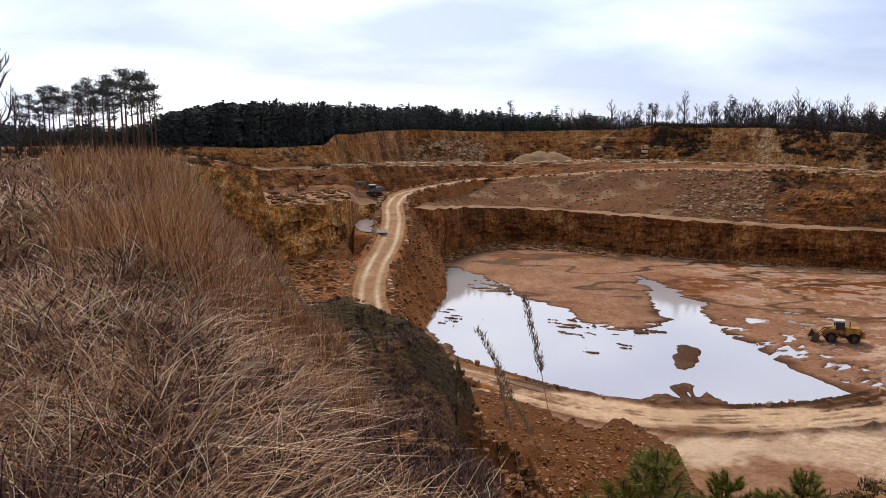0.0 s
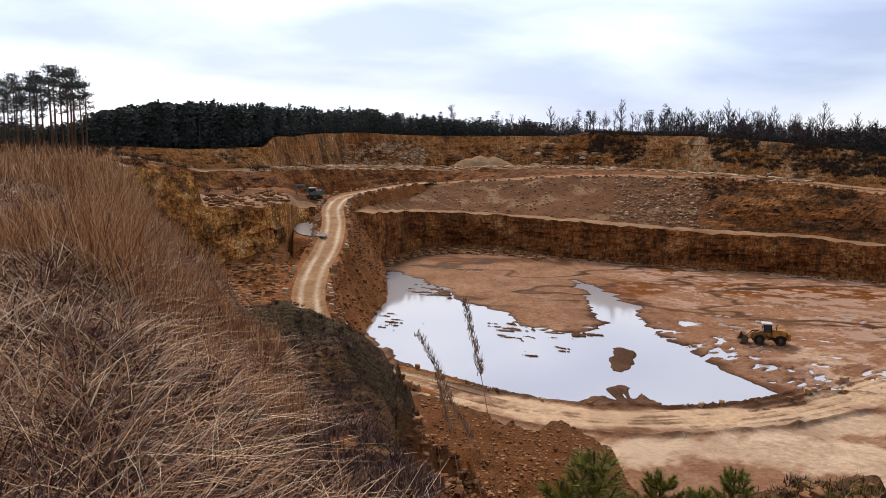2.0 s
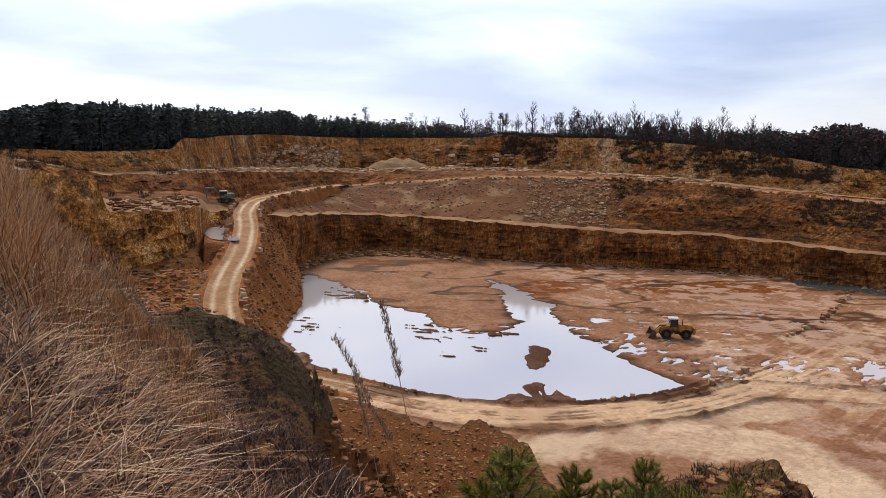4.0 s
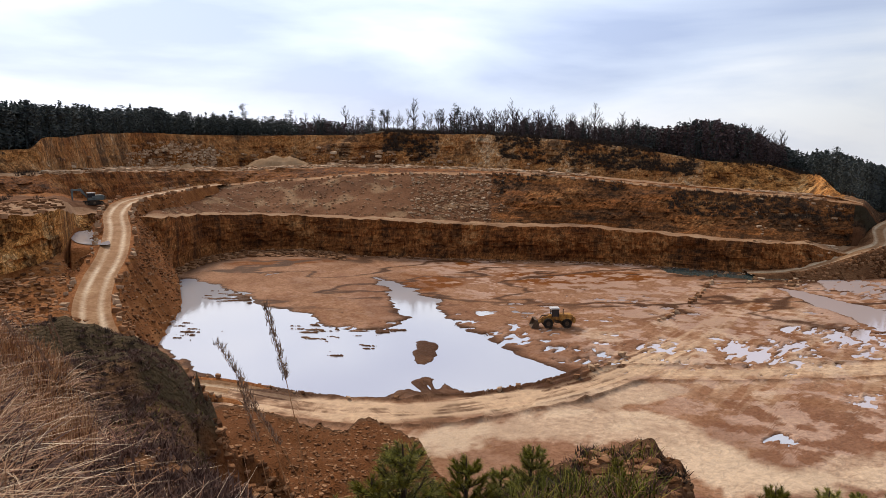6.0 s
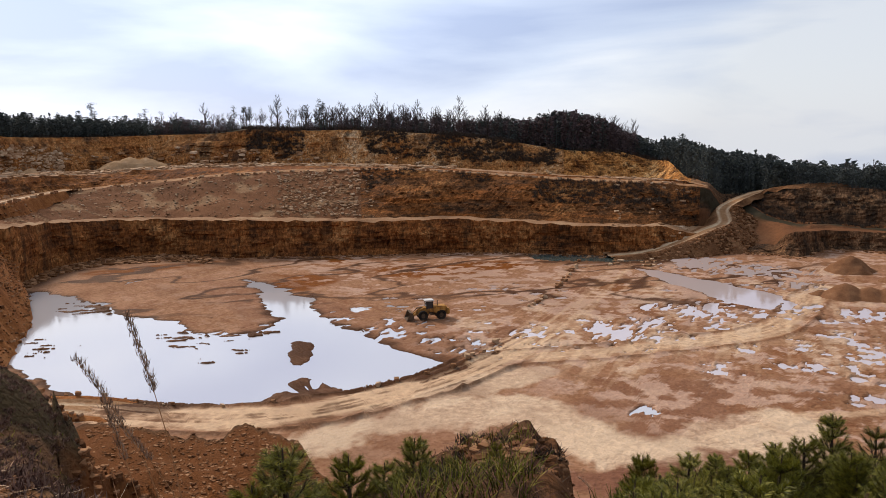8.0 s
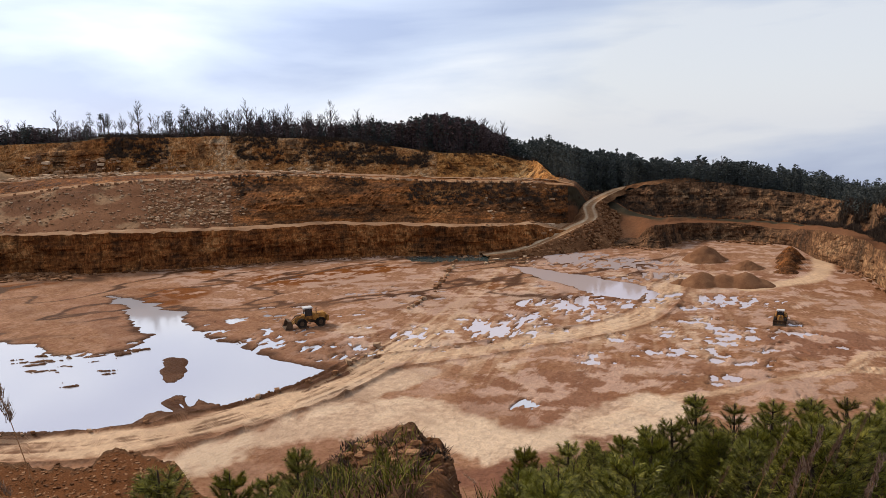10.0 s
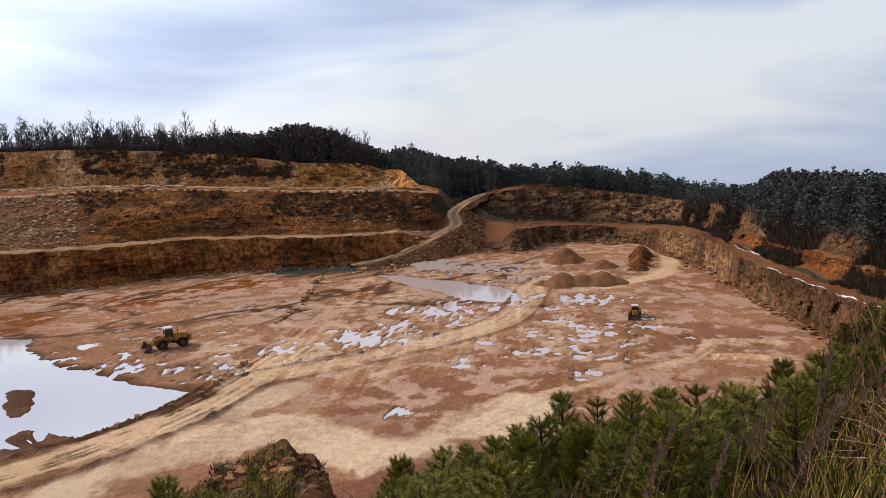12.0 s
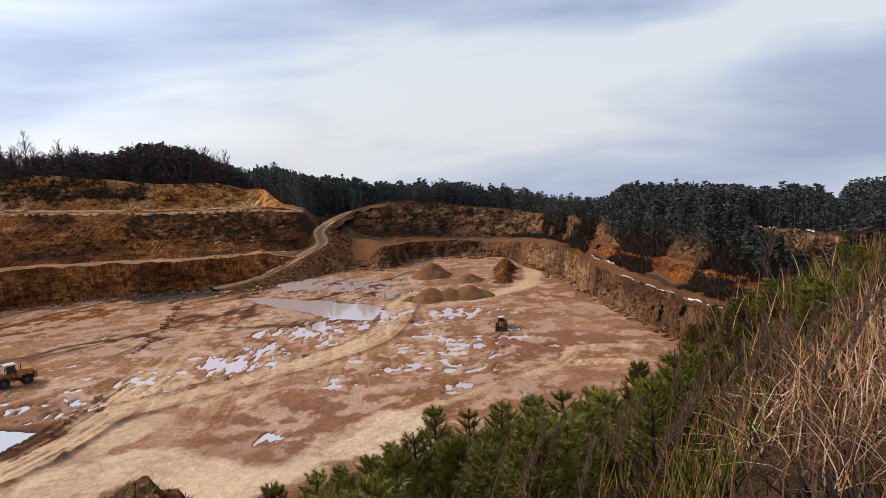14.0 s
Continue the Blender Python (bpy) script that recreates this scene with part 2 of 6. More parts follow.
def raw_mesh(name, V, Q, mat, masks=None, smooth_shade=True):
    me = bpy.data.meshes.new(name)
    n, k = len(Q), Q.shape[1]
    me.vertices.add(len(V)); me.vertices.foreach_set("co", np.asarray(V, np.float32).ravel())
    me.loops.add(n * k); me.loops.foreach_set("vertex_index", Q.astype(np.int32).ravel())
    me.polygons.add(n)
    me.polygons.foreach_set("loop_start", np.arange(0, n * k, k, dtype=np.int32))
    me.update(calc_edges=True)
    me.polygons.foreach_set("use_smooth", np.full(n, smooth_shade))
    for key, v in (masks or {}).items():
        me.attributes.new(key, "FLOAT", "POINT").data.foreach_set("value", np.asarray(v, np.float32).ravel())
    me.materials.append(mat)
    me.validate()
    return new(name, me)


def polar(az, r, z=0.0):
    a = np.radians(az)
    return np.stack(np.broadcast_arrays(r * np.sin(a), r * np.cos(a), z), -1)


def spline(pts, n):
    """A Catmull-Rom curve through the points, n samples a span."""
    p = np.array(pts, float)
    p = np.vstack([2 * p[0] - p[1], p, 2 * p[-1] - p[-2]])
    out = []
    for i in range(1, len(p) - 2):
        t = np.linspace(0, 1, n, endpoint=False)[:, None]
        a, b, c, d = p[i - 1:i + 3]
        out.append(0.5 * (2 * b + (c - a) * t + (2 * a - 5 * b + 4 * c - d) * t ** 2 + (3 * b - a - 3 * c + d) * t ** 3))
    return np.vstack(out + [p[-2:-1]])


def path_distance(X, Y, path):
    """Distance to a polyline, and the place along it."""
    best, along = np.full(X.shape, 1e9), np.zeros(X.shape)
    s = 0.0
    for a, b in zip(path[:-1], path[1:]):
        d = b[:2] - a[:2]
        l2 = max(d @ d, 1e-9)
        t = np.clip(((X - a[0]) * d[0] + (Y - a[1]) * d[1]) / l2, 0, 1)
        e = np.hypot(X - a[0] - t * d[0], Y - a[1] - t * d[1])
        m = e < best
        best[m], along[m] = e[m], (s + t * math.sqrt(l2))[m]
        s += math.sqrt(l2)
    return best, along


def inside_distance(X, Y, ring):
    """Signed distance to a closed outline, positive inside."""
    d, _ = path_distance(X, Y, np.vstack([ring, ring[:1]]))
    ins = np.zeros(X.shape, bool)
    for a, b in zip(ring, np.roll(ring, -1, 0)):
        c = (a[1] > Y) != (b[1] > Y)
        ins ^= c & (X < (b[0] - a[0]) * (Y - a[1]) / (b[1] - a[1] + 1e-12) + a[0])
    return np.where(ins, d, -d)


# ---- the land: lines run round the look-out, each as (bearing, distance, height) ----
LINES = [
    ("near", [(-60, .02, 30.3), (-30, .02, 30.3), (60, .02, 30.3), (120, .02, 30.3)]),
    ("crest", [(-60, 40, 30.5), (-30, 45, 30.8), (-21, 50, 30.4), (-18.4, 48, 30.0), (-15.9, 32, 28.4), (-12.8, 24, 28.3), (-10.4, 15.5, 28.3), (-7, 9.5, 28.8), (-3, 7, 29.2), (1, 5.5, 29.4), (10, 4, 29.7), (30, 4, 29.7), (45, 6.5, 28.7), (52, 10, 27.0), (60, 13.7, 26.3), (71, 13.8, 26.8), (75, 14.7, 27.5), (79, 16.5, 28.2), (83, 19, 28.6), (86, 21, 28.9), (90, 22, 29.4), (120, 22, 30.0)]),
    ("dip", [(-60, 60, 29.5), (-30, 62, 28.5), (-18, 60, 27), (-15.5, 40, 26), (-12, 28, 25.5), (-10, 21, 24.6), (-8, 19, 23.9), (-2, 18, 23.6), (1, 18, 22.4), (4, 17, 21), (10, 16, 20.5), (20, 15.5, 23.0), (23, 15, 24.3), (26, 14.5, 25.0), (28.5, 14, 25.5), (31, 14, 25.85), (34, 14, 26.15), (35.6, 14, 26.2), (36.6, 14, 25.95), (37.6, 14, 25.9), (38.8, 14, 25.2), (39.6, 14.2, 23.6), (40.6, 15, 22.0), (45, 17, 21), (60, 22, 20), (75, 24, 21), (83, 28, 23), (90, 32, 24), (120, 40, 29)]),
    ("spur", [(-60, 80, 28), (-30, 80, 26), (-18, 75, 23), (-15, 50, 23), (-12, 37, 24), (-9.6, 34, 24.0), (-6, 33, 24.1), (-3, 32, 24.0), (0, 31, 23.2), (1.6, 30, 21.7), (3.5, 30, 19.2), (5.2, 31, 17.6), (7.4, 32, 16.3), (12, 33, 14.5), (30, 33, 15), (45, 34, 14), (60, 36, 14), (80, 40, 17), (90, 48, 20), (120, 60, 28)]),
    ("mid", [(-60, 100, 26), (-30, 100, 18), (-18, 95, 12), (-12, 75, 8), (-5, 60, 8), (0, 56, 6), (4, 54, 5), (10, 54, 3.6), (16, 52, 3), (19, 50, 3), (22, 46, 3), (35, 40, 3.5), (60, 42, 3.5), (80, 55, 8), (90, 75, 13), (120, 90, 27)]),
    ("foot", [(-60, 120, 24), (-30, 118, 12), (-18, 110, 9), (-12, 98, 6), (-5, 92, 3.0), (-2.5, 92, 1.0), (-0.8, 91, 0.15), (4, 92, 0.1), (9, 86, 0.1), (13, 83.5, 0.1), (16.5, 82.5, 0.1), (18.5, 76, 0.1), (21, 66, 0.1), (24, 61, 0.1), (35, 57, 0.1), (60, 58, 0.1), (80, 68, 1.0), (90, 80, 6), (120, 100, 26)]),
    ("base", [(-60, 150, 20), (-30, 148, 26.5), (-19.5, 148, 26.2), (-16.8, 142, 12), (-14, 138, 9), (-12.5, 139, 9.3), (-9, 145, 10.5), (-7.1, 152, 11.5), (-6.3, 182, 13.2), (-4, 184, 8), (-2.4, 186, 1.0), (-0.6, 191, 0), (2, 215, 0), (5, 226, 0), (9, 225, 0), (13.6, 211, 0), (18, 208, 0), (24, 206, 0), (30, 207, 0), (34, 206, 0), (38, 203, 0), (42, 202, 0), (45, 206, 0), (49, 216, 0), (52.6, 214, 0), (54.3, 210, 0), (56, 226, 0), (59, 229, 0), (63, 221, 0), (64.5, 200, 0), (67, 186, 0), (69.4, 160, 0), (71.4, 146, 0), (75.4, 124, 0), (78, 113, 0.5), (84, 100, 2), (95, 95, 10), (120, 110, 26)]),
    ("ctop", [(-60, 155, 22), (-30, 152, 27), (-19.5, 152, 26.7), (-16.5, 150, 25.5), (-13.6, 152, 25), (-13, 146, 18.8), (-9, 148, 19.2), (-7.1, 154, 19.6), (-6.3, 186, 15.0), (-4, 190, 14.5), (-0.6, 193, 13.1), (2, 217, 11.5), (5, 228, 10.2), (9, 227, 9.6), (13.6, 213, 10.1), (18, 210, 9.6), (24, 208, 9.0), (30, 209, 9.0), (34, 208, 8.4), (38, 205, 7.8), (42, 204, 7.2), (45, 209, 6.9), (47.2, 214, 5.0), (49, 219, 2.6), (51, 222, 1.6), (52.8, 219, 1.8), (53.4, 215, 5.2), (54.3, 213, 5.9), (56, 228, 5.0), (59, 231, 4.6), (63, 224, 3.8), (64.5, 203, 6.7), (67, 189, 6.8), (69.4, 163, 6.0), (71.4, 149, 5.7), (75.4, 127, 6.2), (78, 116, 6.7), (84, 103, 6.5), (95, 100, 12), (120, 115, 26.5)]),
    ("bench", [(-60, 175, 23), (-30, 176, 27.3), (-19.5, 176, 27), (-13, 172, 19.2), (-9, 174, 19.5), (-7.1, 177, 19.5), (-6.3, 192, 16.4), (-4, 195, 15.2), (-0.6, 200, 13.3), (2, 222, 11.7), (5, 233, 10.5), (9, 232, 9.9), (13.6, 218, 10.4), (18, 215, 9.9), (24, 213, 9.3), (30, 214, 9.3), (34, 213, 8.7), (38, 210, 8.1), (42, 210, 7.5), (45, 214, 7.2), (47.2, 222, 5.6), (49, 236, 4.4), (51, 242, 5.5), (52.8, 238, 5.4), (53.6, 234, 5.2), (54.3, 226, 5.2), (56, 236, 4.7), (59, 238, 4.3), (63, 231, 4.0), (64.5, 214, 6.4), (67, 203, 6.8), (69.4, 172, 6.2), (71.4, 157, 5.9), (75.4, 133, 6.4), (78, 122, 6.9), (84, 109, 6.7), (95, 110, 14), (120, 125, 27)]),
    ("rout", [(-60, 185, 24), (-30, 178, 27.6), (-19.5, 178, 27.3), (-13, 176, 20), (-9, 184, 19.7), (-7.1, 190, 19.2), (-6.3, 194, 17.6), (-3.5, 200, 16.4), (-0.6, 216, 17.0), (2, 236, 17.7), (5, 245, 18.0), (9, 246, 19.3), (13.6, 234, 21.3), (18, 231, 22.0), (24, 228, 22.0), (28, 227, 21.5), (32, 226, 20.4), (38, 222, 18.7), (45, 226, 17.3), (47.6, 230, 15.9), (48.3, 233, 15.6), (49.1, 250, 9.0), (50, 254, 9.4), (51, 252, 9.2), (52.2, 246, 6.4), (53.6, 241, 5.4), (55, 240, 4.9), (59, 242, 4.6), (63, 235, 4.4), (66, 214, 5.4), (69.4, 176, 6.5), (71.4, 161, 6.2), (75.4, 136, 6.7), (78, 125, 7.2), (84, 112, 7), (95, 113, 16), (120, 130, 27)]),
    ("roin", [(-60, 190, 24), (-30, 180, 27.9), (-19.5, 180, 27.6), (-13, 178, 20.4), (-9, 188, 19.8), (-7.1, 196, 19.3), (-6.3, 203, 17.8), (-3.5, 208, 16.7), (-0.6, 223, 17.2), (2, 243, 17.9), (5, 252, 18.2), (9, 253, 19.5), (13.6, 241, 21.5), (18, 238, 22.2), (24, 235, 22.2), (28, 234, 21.7), (32, 233, 20.6), (38, 229, 18.9), (45, 233, 17.5), (47.6, 237, 16.0), (48.3, 234.5, 15.65), (49.1, 251.5, 9.05), (50, 255.5, 9.450000000000001), (51, 253.5, 9.25), (52.2, 247.5, 6.45), (53.6, 242.5, 5.45), (55, 241.5, 4.95), (59, 243.5, 4.6499999999999995), (63, 236.5, 4.45), (66, 215.5, 5.45), (69.4, 180, 6.7), (71.4, 164, 6.4), (75.4, 138, 6.9), (78, 126, 7.4), (84, 114, 7.4), (95, 115, 17), (120, 132, 27)]),
    ("upb", [(-60, 195, 26), (-30, 183, 28.2), (-19.5, 183, 27.9), (-13, 182, 23.8), (-8, 200, 23.4), (-6.2, 207, 23.1), (-3.5, 210, 23.6), (0.7, 236, 22.6), (5, 256, 21.9), (9, 257, 22.6), (11.5, 250, 23.1), (15.7, 243, 23.2), (22, 238, 22.7), (26, 236, 22.2), (30, 235, 21.5), (38, 230, 19.3), (45, 234, 17.8), (47.6, 238, 16.2), (48.3, 236, 15.7), (49.1, 253, 9.1), (50, 257, 9.5), (51, 255, 9.299999999999999), (52.2, 249, 6.5), (53.6, 244, 5.5), (55, 243, 5.0), (59, 245, 4.699999999999999), (63, 238, 4.5), (66, 217, 5.5), (69.4, 183, 8), (71.4, 167, 8.4), (75.4, 140, 9.5), (78, 128, 10), (84, 115, 10), (95, 117, 18), (120, 134, 27.4)]),
    ("upin", [(-60, 205, 26), (-30, 190, 28.5), (-19.5, 190, 28.2), (-13, 200, 23.6), (-8, 214, 23.6), (-6.2, 221, 23.3), (-3.5, 226, 23.8), (0.7, 252, 22.8), (5, 271, 22.1), (9, 271, 22.8), (11.5, 264, 23.3), (15.7, 256, 23.4), (22, 246, 22.9), (26, 241, 22.4), (30, 238, 21.7), (38, 232, 19.5), (45, 237, 18), (47.6, 241, 16.3), (48.3, 238, 15.766666666666666), (49.1, 255, 9.166666666666666), (50, 259, 9.566666666666666), (51, 257, 9.366666666666665), (52.2, 251, 6.566666666666667), (53.6, 246, 5.566666666666667), (55, 245, 5.066666666666667), (59, 247, 4.766666666666667), (63, 240, 4.566666666666667), (66, 219, 5.566666666666667), (69.4, 187, 8.4), (71.4, 171, 8.8), (75.4, 143, 9.8), (78, 131, 10.4), (84, 117, 10.4), (95, 119, 19), (120, 136, 27.6)]),
    ("top", [(-60, 215, 29), (-25, 195, 29.2), (-18, 196, 28.9), (-13.7, 208, 28.4), (-8.6, 219, 28.9), (-8, 219, 31.7), (-6, 227, 32.3), (-2.3, 234, 33.5), (0.7, 257, 33.0), (5, 276, 33.0), (9, 276, 33.2), (13, 266, 33.6), (15, 262, 34.8), (18, 253, 34.0), (22, 250, 33.8), (26, 246, 33.0), (30, 243, 31.7), (34, 240, 29.6), (38.2, 238, 26.6), (42.2, 242, 25.7), (44.2, 246, 23.2), (45.5, 248, 22.8), (46.7, 252, 17.6), (48.3, 246, 16.2), (49.1, 264, 11.3), (50.2, 266, 11.2), (51, 263, 11.4), (52, 256, 12.2), (53.8, 251, 14.3), (55, 250, 15.0), (58, 252, 14.9), (61, 249, 12.8), (63.5, 244, 12.0), (65.4, 233, 11.3), (67.2, 214, 12.0), (69, 193, 14.1), (71.6, 177, 13.4), (75.6, 149, 14.9), (81, 123, 17.6), (86, 114, 17.9), (95, 122, 22), (120, 140, 28)]),
]
FINE = np.arange(-52, 100.01, 0.16)
AZ = np.concatenate([FINE, np.arange(102, 308, 3.0), [308.0]])


def line_at(knots):
    k = np.array(knots)
    a = np.concatenate([k[:, 0], [k[0, 0] + 360]])
    r, z = np.append(k[:, 1], k[0, 1]), np.append(k[:, 2], k[0, 2])
    fa = np.linspace(-60, 300, 3601)
    def go(v):
        u = np.interp(fa, a, v)
        ker = np.hanning(9); ker /= ker.sum()
        u = np.convolve(np.pad(u, 4, mode="edge"), ker, "valid")
        return np.interp(np.where(AZ > 300, AZ - 360, AZ), fa, u)
    return go(r), go(z)


RZ = {n: line_at(k) for n, k in LINES}
# the upper benches lie well back
back = smooth(-9, -1, AZ) * smooth(49, 44, AZ)
for n, d in (("rout", 18), ("roin", 18), ("upb", 24), ("upin", 72), ("top", 80)):
    r_, z_ = RZ[n]
    q_ = r_ + d * back * (np.where(AZ > 0, smooth(27, 20, AZ), 1) * 0.8 + 0.2 if n in ("rout", "roin", "upb") else 1)
    RZ[n] = (q_, EYE_H - (EYE_H - z_) * q_ / r_)
fr, fz0 = RZ["foot"]
RZ["foot"] = (fr + smooth(4, 9, AZ) * smooth(70, 60, AZ) * (2.6 * fbm(AZ * .35, 1, 2, 3) + 1.2 * fbm(AZ * 1.6, 4, 2, 3)), fz0)
tr, tz = RZ["top"]
fall = smooth(33, 54, AZ) * (1 - smooth(150, 200, AZ))
RZ["plateau"] = (tr + 90, tz + 1.5 - 9 * fall)
RZ["country"] = (tr * 0 + 800, 34 - 75 * fall)
RZ["horizon"] = (tr * 0 + 3800, 33 - 330 * fall)
ORDER = [n for n, _ in LINES] + ["plateau", "country", "horizon"]
STEPS = dict(near=46, crest=16, dip=16, spur=20, mid=22, foot=300, base=30, ctop=4, bench=24, rout=6, roin=16, upb=12, upin=26, top=10, plateau=8, country=8)
rows_r, rows_z, rows_k, mark = [], [], [], {}
for i, n in enumerate(ORDER[:-1]):
    a, b = RZ[n], RZ[ORDER[i + 1]]
    mark[n] = len(rows_r)
    for j in range(STEPS[n]):
        t = j / STEPS[n]
        if n == "near":
            u = t ** 2.3
            rr = a[0] + (b[0] - a[0]) * u
        elif n == "foot":
            rr = a[0] * (b[0] / a[0]) ** t
            u = (rr - a[0]) / (b[0] - a[0])
        else:
            rr, u = a[0] + (b[0] - a[0]) * t, t
        rows_r.append(rr); rows_z.append(a[1] + (b[1] - a[1]) * u); rows_k.append((n, t))
mark["horizon"] = len(rows_r)
rows_r.append(RZ["horizon"][0]); rows_z.append(RZ["horizon"][1]); rows_k.append(("horizon", 0))
GR, GZ = np.array(rows_r), np.array(rows_z)
GA = np.broadcast_to(AZ, GR.shape)

# roads and ponds of the pit floor, in plan
HAUL = polar(np.array([3.5, 1.0, -1.4, -3.0, -3.75, -3.7, -4.1, -5.0, -5.6, -5.3, -3.6, -0.4, 2.6, 5.5, 9.5]),
             np.array([262, 240, 216, 203, 188, 172, 150, 136, 122, 111, 102, 98, 98, 95.2, 90.0]),
             np.array([17.2, 17.0, 16.8, 16.3, 14.8, 12.9, 10.9, 9.0, 7.3, 5.7, 3.8, 1.9, 0.5, -0.1, -0.8]))
SHORE_ROAD = spline([(2.0, 100), (7.7, 94.5), (14, 89), (20.1, 85), (27.7, 82.8), (35, 83.0), (45.0, 84.4), (57.5, 89.3), (70.2, 96.1), (84.6, 105.3), (104.5, 121), (126.7, 137.8), (147.4, 147.5)], 5)
CROSS_ROAD = spline([(20, 83), (40, 82), (57.5, 88), (64.2, 86.8), (74.4, 83.5), (88.8, 80.4), (101.4, 79.0), (113.8, 82.7), (130.5, 91.2), (141, 95)], 5)
CREAM_WAY = spline([(26.5, 74), (36, 74.5), (47, 72), (51, 66), (51.5, 58.5), (55.5, 53.5), (62, 50.6), (70, 51.4)], 5)
BAY_ROAD = spline([(200, 97.5), (187, 88.5), (176, 82.5), (166, 77.5), (154.5, 75), (146, 77), (138, 79)], 5)
NEAR_TRACK = spline([(62, 52.5), (75.3, 51.9), (80.2, 49.5), (89.6, 47.0), (100.2, 42.1), (103.9, 37.7), (104.6, 33)], 5)
NEAR_LOOP = spline([(100.2, 42.1), (103.4, 43.0), (108.2, 43.9), (111.5, 41.3), (113.4, 35.9)], 5)
LAKE = np.vstack([spline([(2.1, 183.5), (-2.9, 138.8), (-2.3, 126.5), (1.8, 110.8), (6.7, 100.2), (13.3, 94), (21.4, 90.7), (29.2, 89.6), (36.8, 87.6), (44.7, 87.8), (51.1, 88.9), (49, 98), (47.1, 106.7), (48.5, 113.4), (45.7, 121.8), (46.1, 131.9), (48.6, 142.6), (46.6, 164.9), (44, 172.8)], 4),
                  spline([(43.5, 171), (42.7, 155.6), (38.9, 139.3), (38.3, 127.7), (31.8, 122.8), (24.7, 126.4), (21.7, 138.1), (15.7, 149.6), (13.4, 161.7), (8.1, 172.7)], 4)])
POND = spline([(126.8, 136.5), (128.6, 121.0), (127.4, 104.2), (126.0, 92.0), (118.0, 87.0), (115.6, 96.0), (118.6, 107.2), (121.6, 122.3), (126.8, 136.5)], 4)
# puddles: place, half-width across and along the view from the look-out
PUDDLES = [(51.6, 110.5, 5.0, 5.0), (57.8, 95.2, 4.0, 5.6), (23.2, 184, 4.1, 3.0), (53.5, 130.7, 2.8, 2.2), (55.6, 103.4, 4.6, 2.2), (54.9, 118, 2.0, 2.0), (125.5, 78, 10, 4.6), (71.3, 99.1, 3.2, 4.2), (81.6, 90.5, 6.4, 6.6),
           (92.0, 93.0, 4.0, 5.4), (105.5, 94, 5.0, 7.4), (87, 84.8, 3.0, 1.6), (67.8, 91.5, 2.6, 2.0), (106.5, 59.8, 2.6, 1.8), (114, 56.1, 3.2, 2.0), (93, 63, 2.2, 1.2), (86.9, 52, 2.2, 1.4), (86.6, 40.6, 1.8, 1.6),
           (61.4, 63, 1.6, 1.4), (79.6, 68.5, 2.4, 1.2), (91.2, 73.2, 2.0, 1.2), (107.3, 67.3, 2.2, 1.2), (143.5, 131, 8.0, 9.0), (146, 116, 11.0, 7.0), (138, 100, 6.0, 5.4), (112, 72, 2.6, 1.4), (98, 84.5, 3.4, 1.6), (101, 101.5, 2.6, 2.6)]
prng = np.random.default_rng(31)
for cx, cy, spread, count in ((107, 60, 7, 46), (92, 62, 6, 30), (112, 84, 9, 22), (76, 92, 8, 26), (142, 112, 11, 24), (56, 110, 5, 16), (88, 50, 5, 14), (96, 90, 8, 20), (27, 134, 7, 20), (82, 128, 14, 34), (60, 122, 6, 16)):
    for _ in range(count):
        s_ = 0.3 + 0.9 * prng.random() ** 2
        PUDDLES.append((cx + spread * prng.normal(), cy + spread * prng.normal(), s_ * 1.9, s_))
ISLAND = spline([(31.8, 103), (33.2, 100.5), (36.2, 105), (38.4, 111.5), (36.6, 114.5), (34.0, 110), (31.8, 103)], 4)
MUD_SPIT = spline([(25, 90.5), (27.6, 94.2), (31.6, 97), (34.4, 93), (34.2, 88), (29, 88), (25, 90.5)], 4)
# scraps of mud that break the water: place, reach, share
SCRAPS = [(2.5, 134, 4.2, .46), (22.5, 112, 1.8, .3), (27.5, 114.5, 1.6, .34), (16, 112, 1.6, .3), (23, 126, 5, .42), (11, 160, 6, .45), (34, 121, 3, .35)]

X0, Y0 = GR * np.sin(np.radians(GA)), GR * np.cos(np.radians(GA))
kinds = np.array([k for k, _ in rows_k])
part_t = np.array([t for _, t in rows_k])[:, None]


def rows_of(*names):
    return np.isin(kinds, names)[:, None]


# rock faces: blocks, upright cracks and ledges push in and out along the bearing
def face_relief(x, y, z, a, r):
    arc = np.radians(a) * r
    k_ = 1 + np.clip((r - 260) / 160, 0, .8)
    blocks = np.floor(arc / (2.3 * k_) + 0.8 * vnoise(arc * 0.2, z * 0.3, 3.0))
    col = lattice(blocks, np.floor(z / 2.1 + 0.6 * lattice(blocks, blocks * 0, blocks * 0)), blocks * 0) - 0.5
    ledge = lattice(np.floor(z / 0.8 + vnoise(x * .05, y * .05, 0)), blocks * 0 + 3, blocks * 0) - 0.5
    crack = -np.clip(1 - np.abs(vnoise(arc * 0.35, z * 0.05, 7.7)) * 9, 0, 1)
    return k_ * 1.5 * fbm(x * 0.08, y * 0.08, z * 0.12, 3) + 1.1 * k_ * col + 0.55 * ledge - 0.9 * crack + 0.5 * fbm(x * .6, y * .6, z * .8, 3)


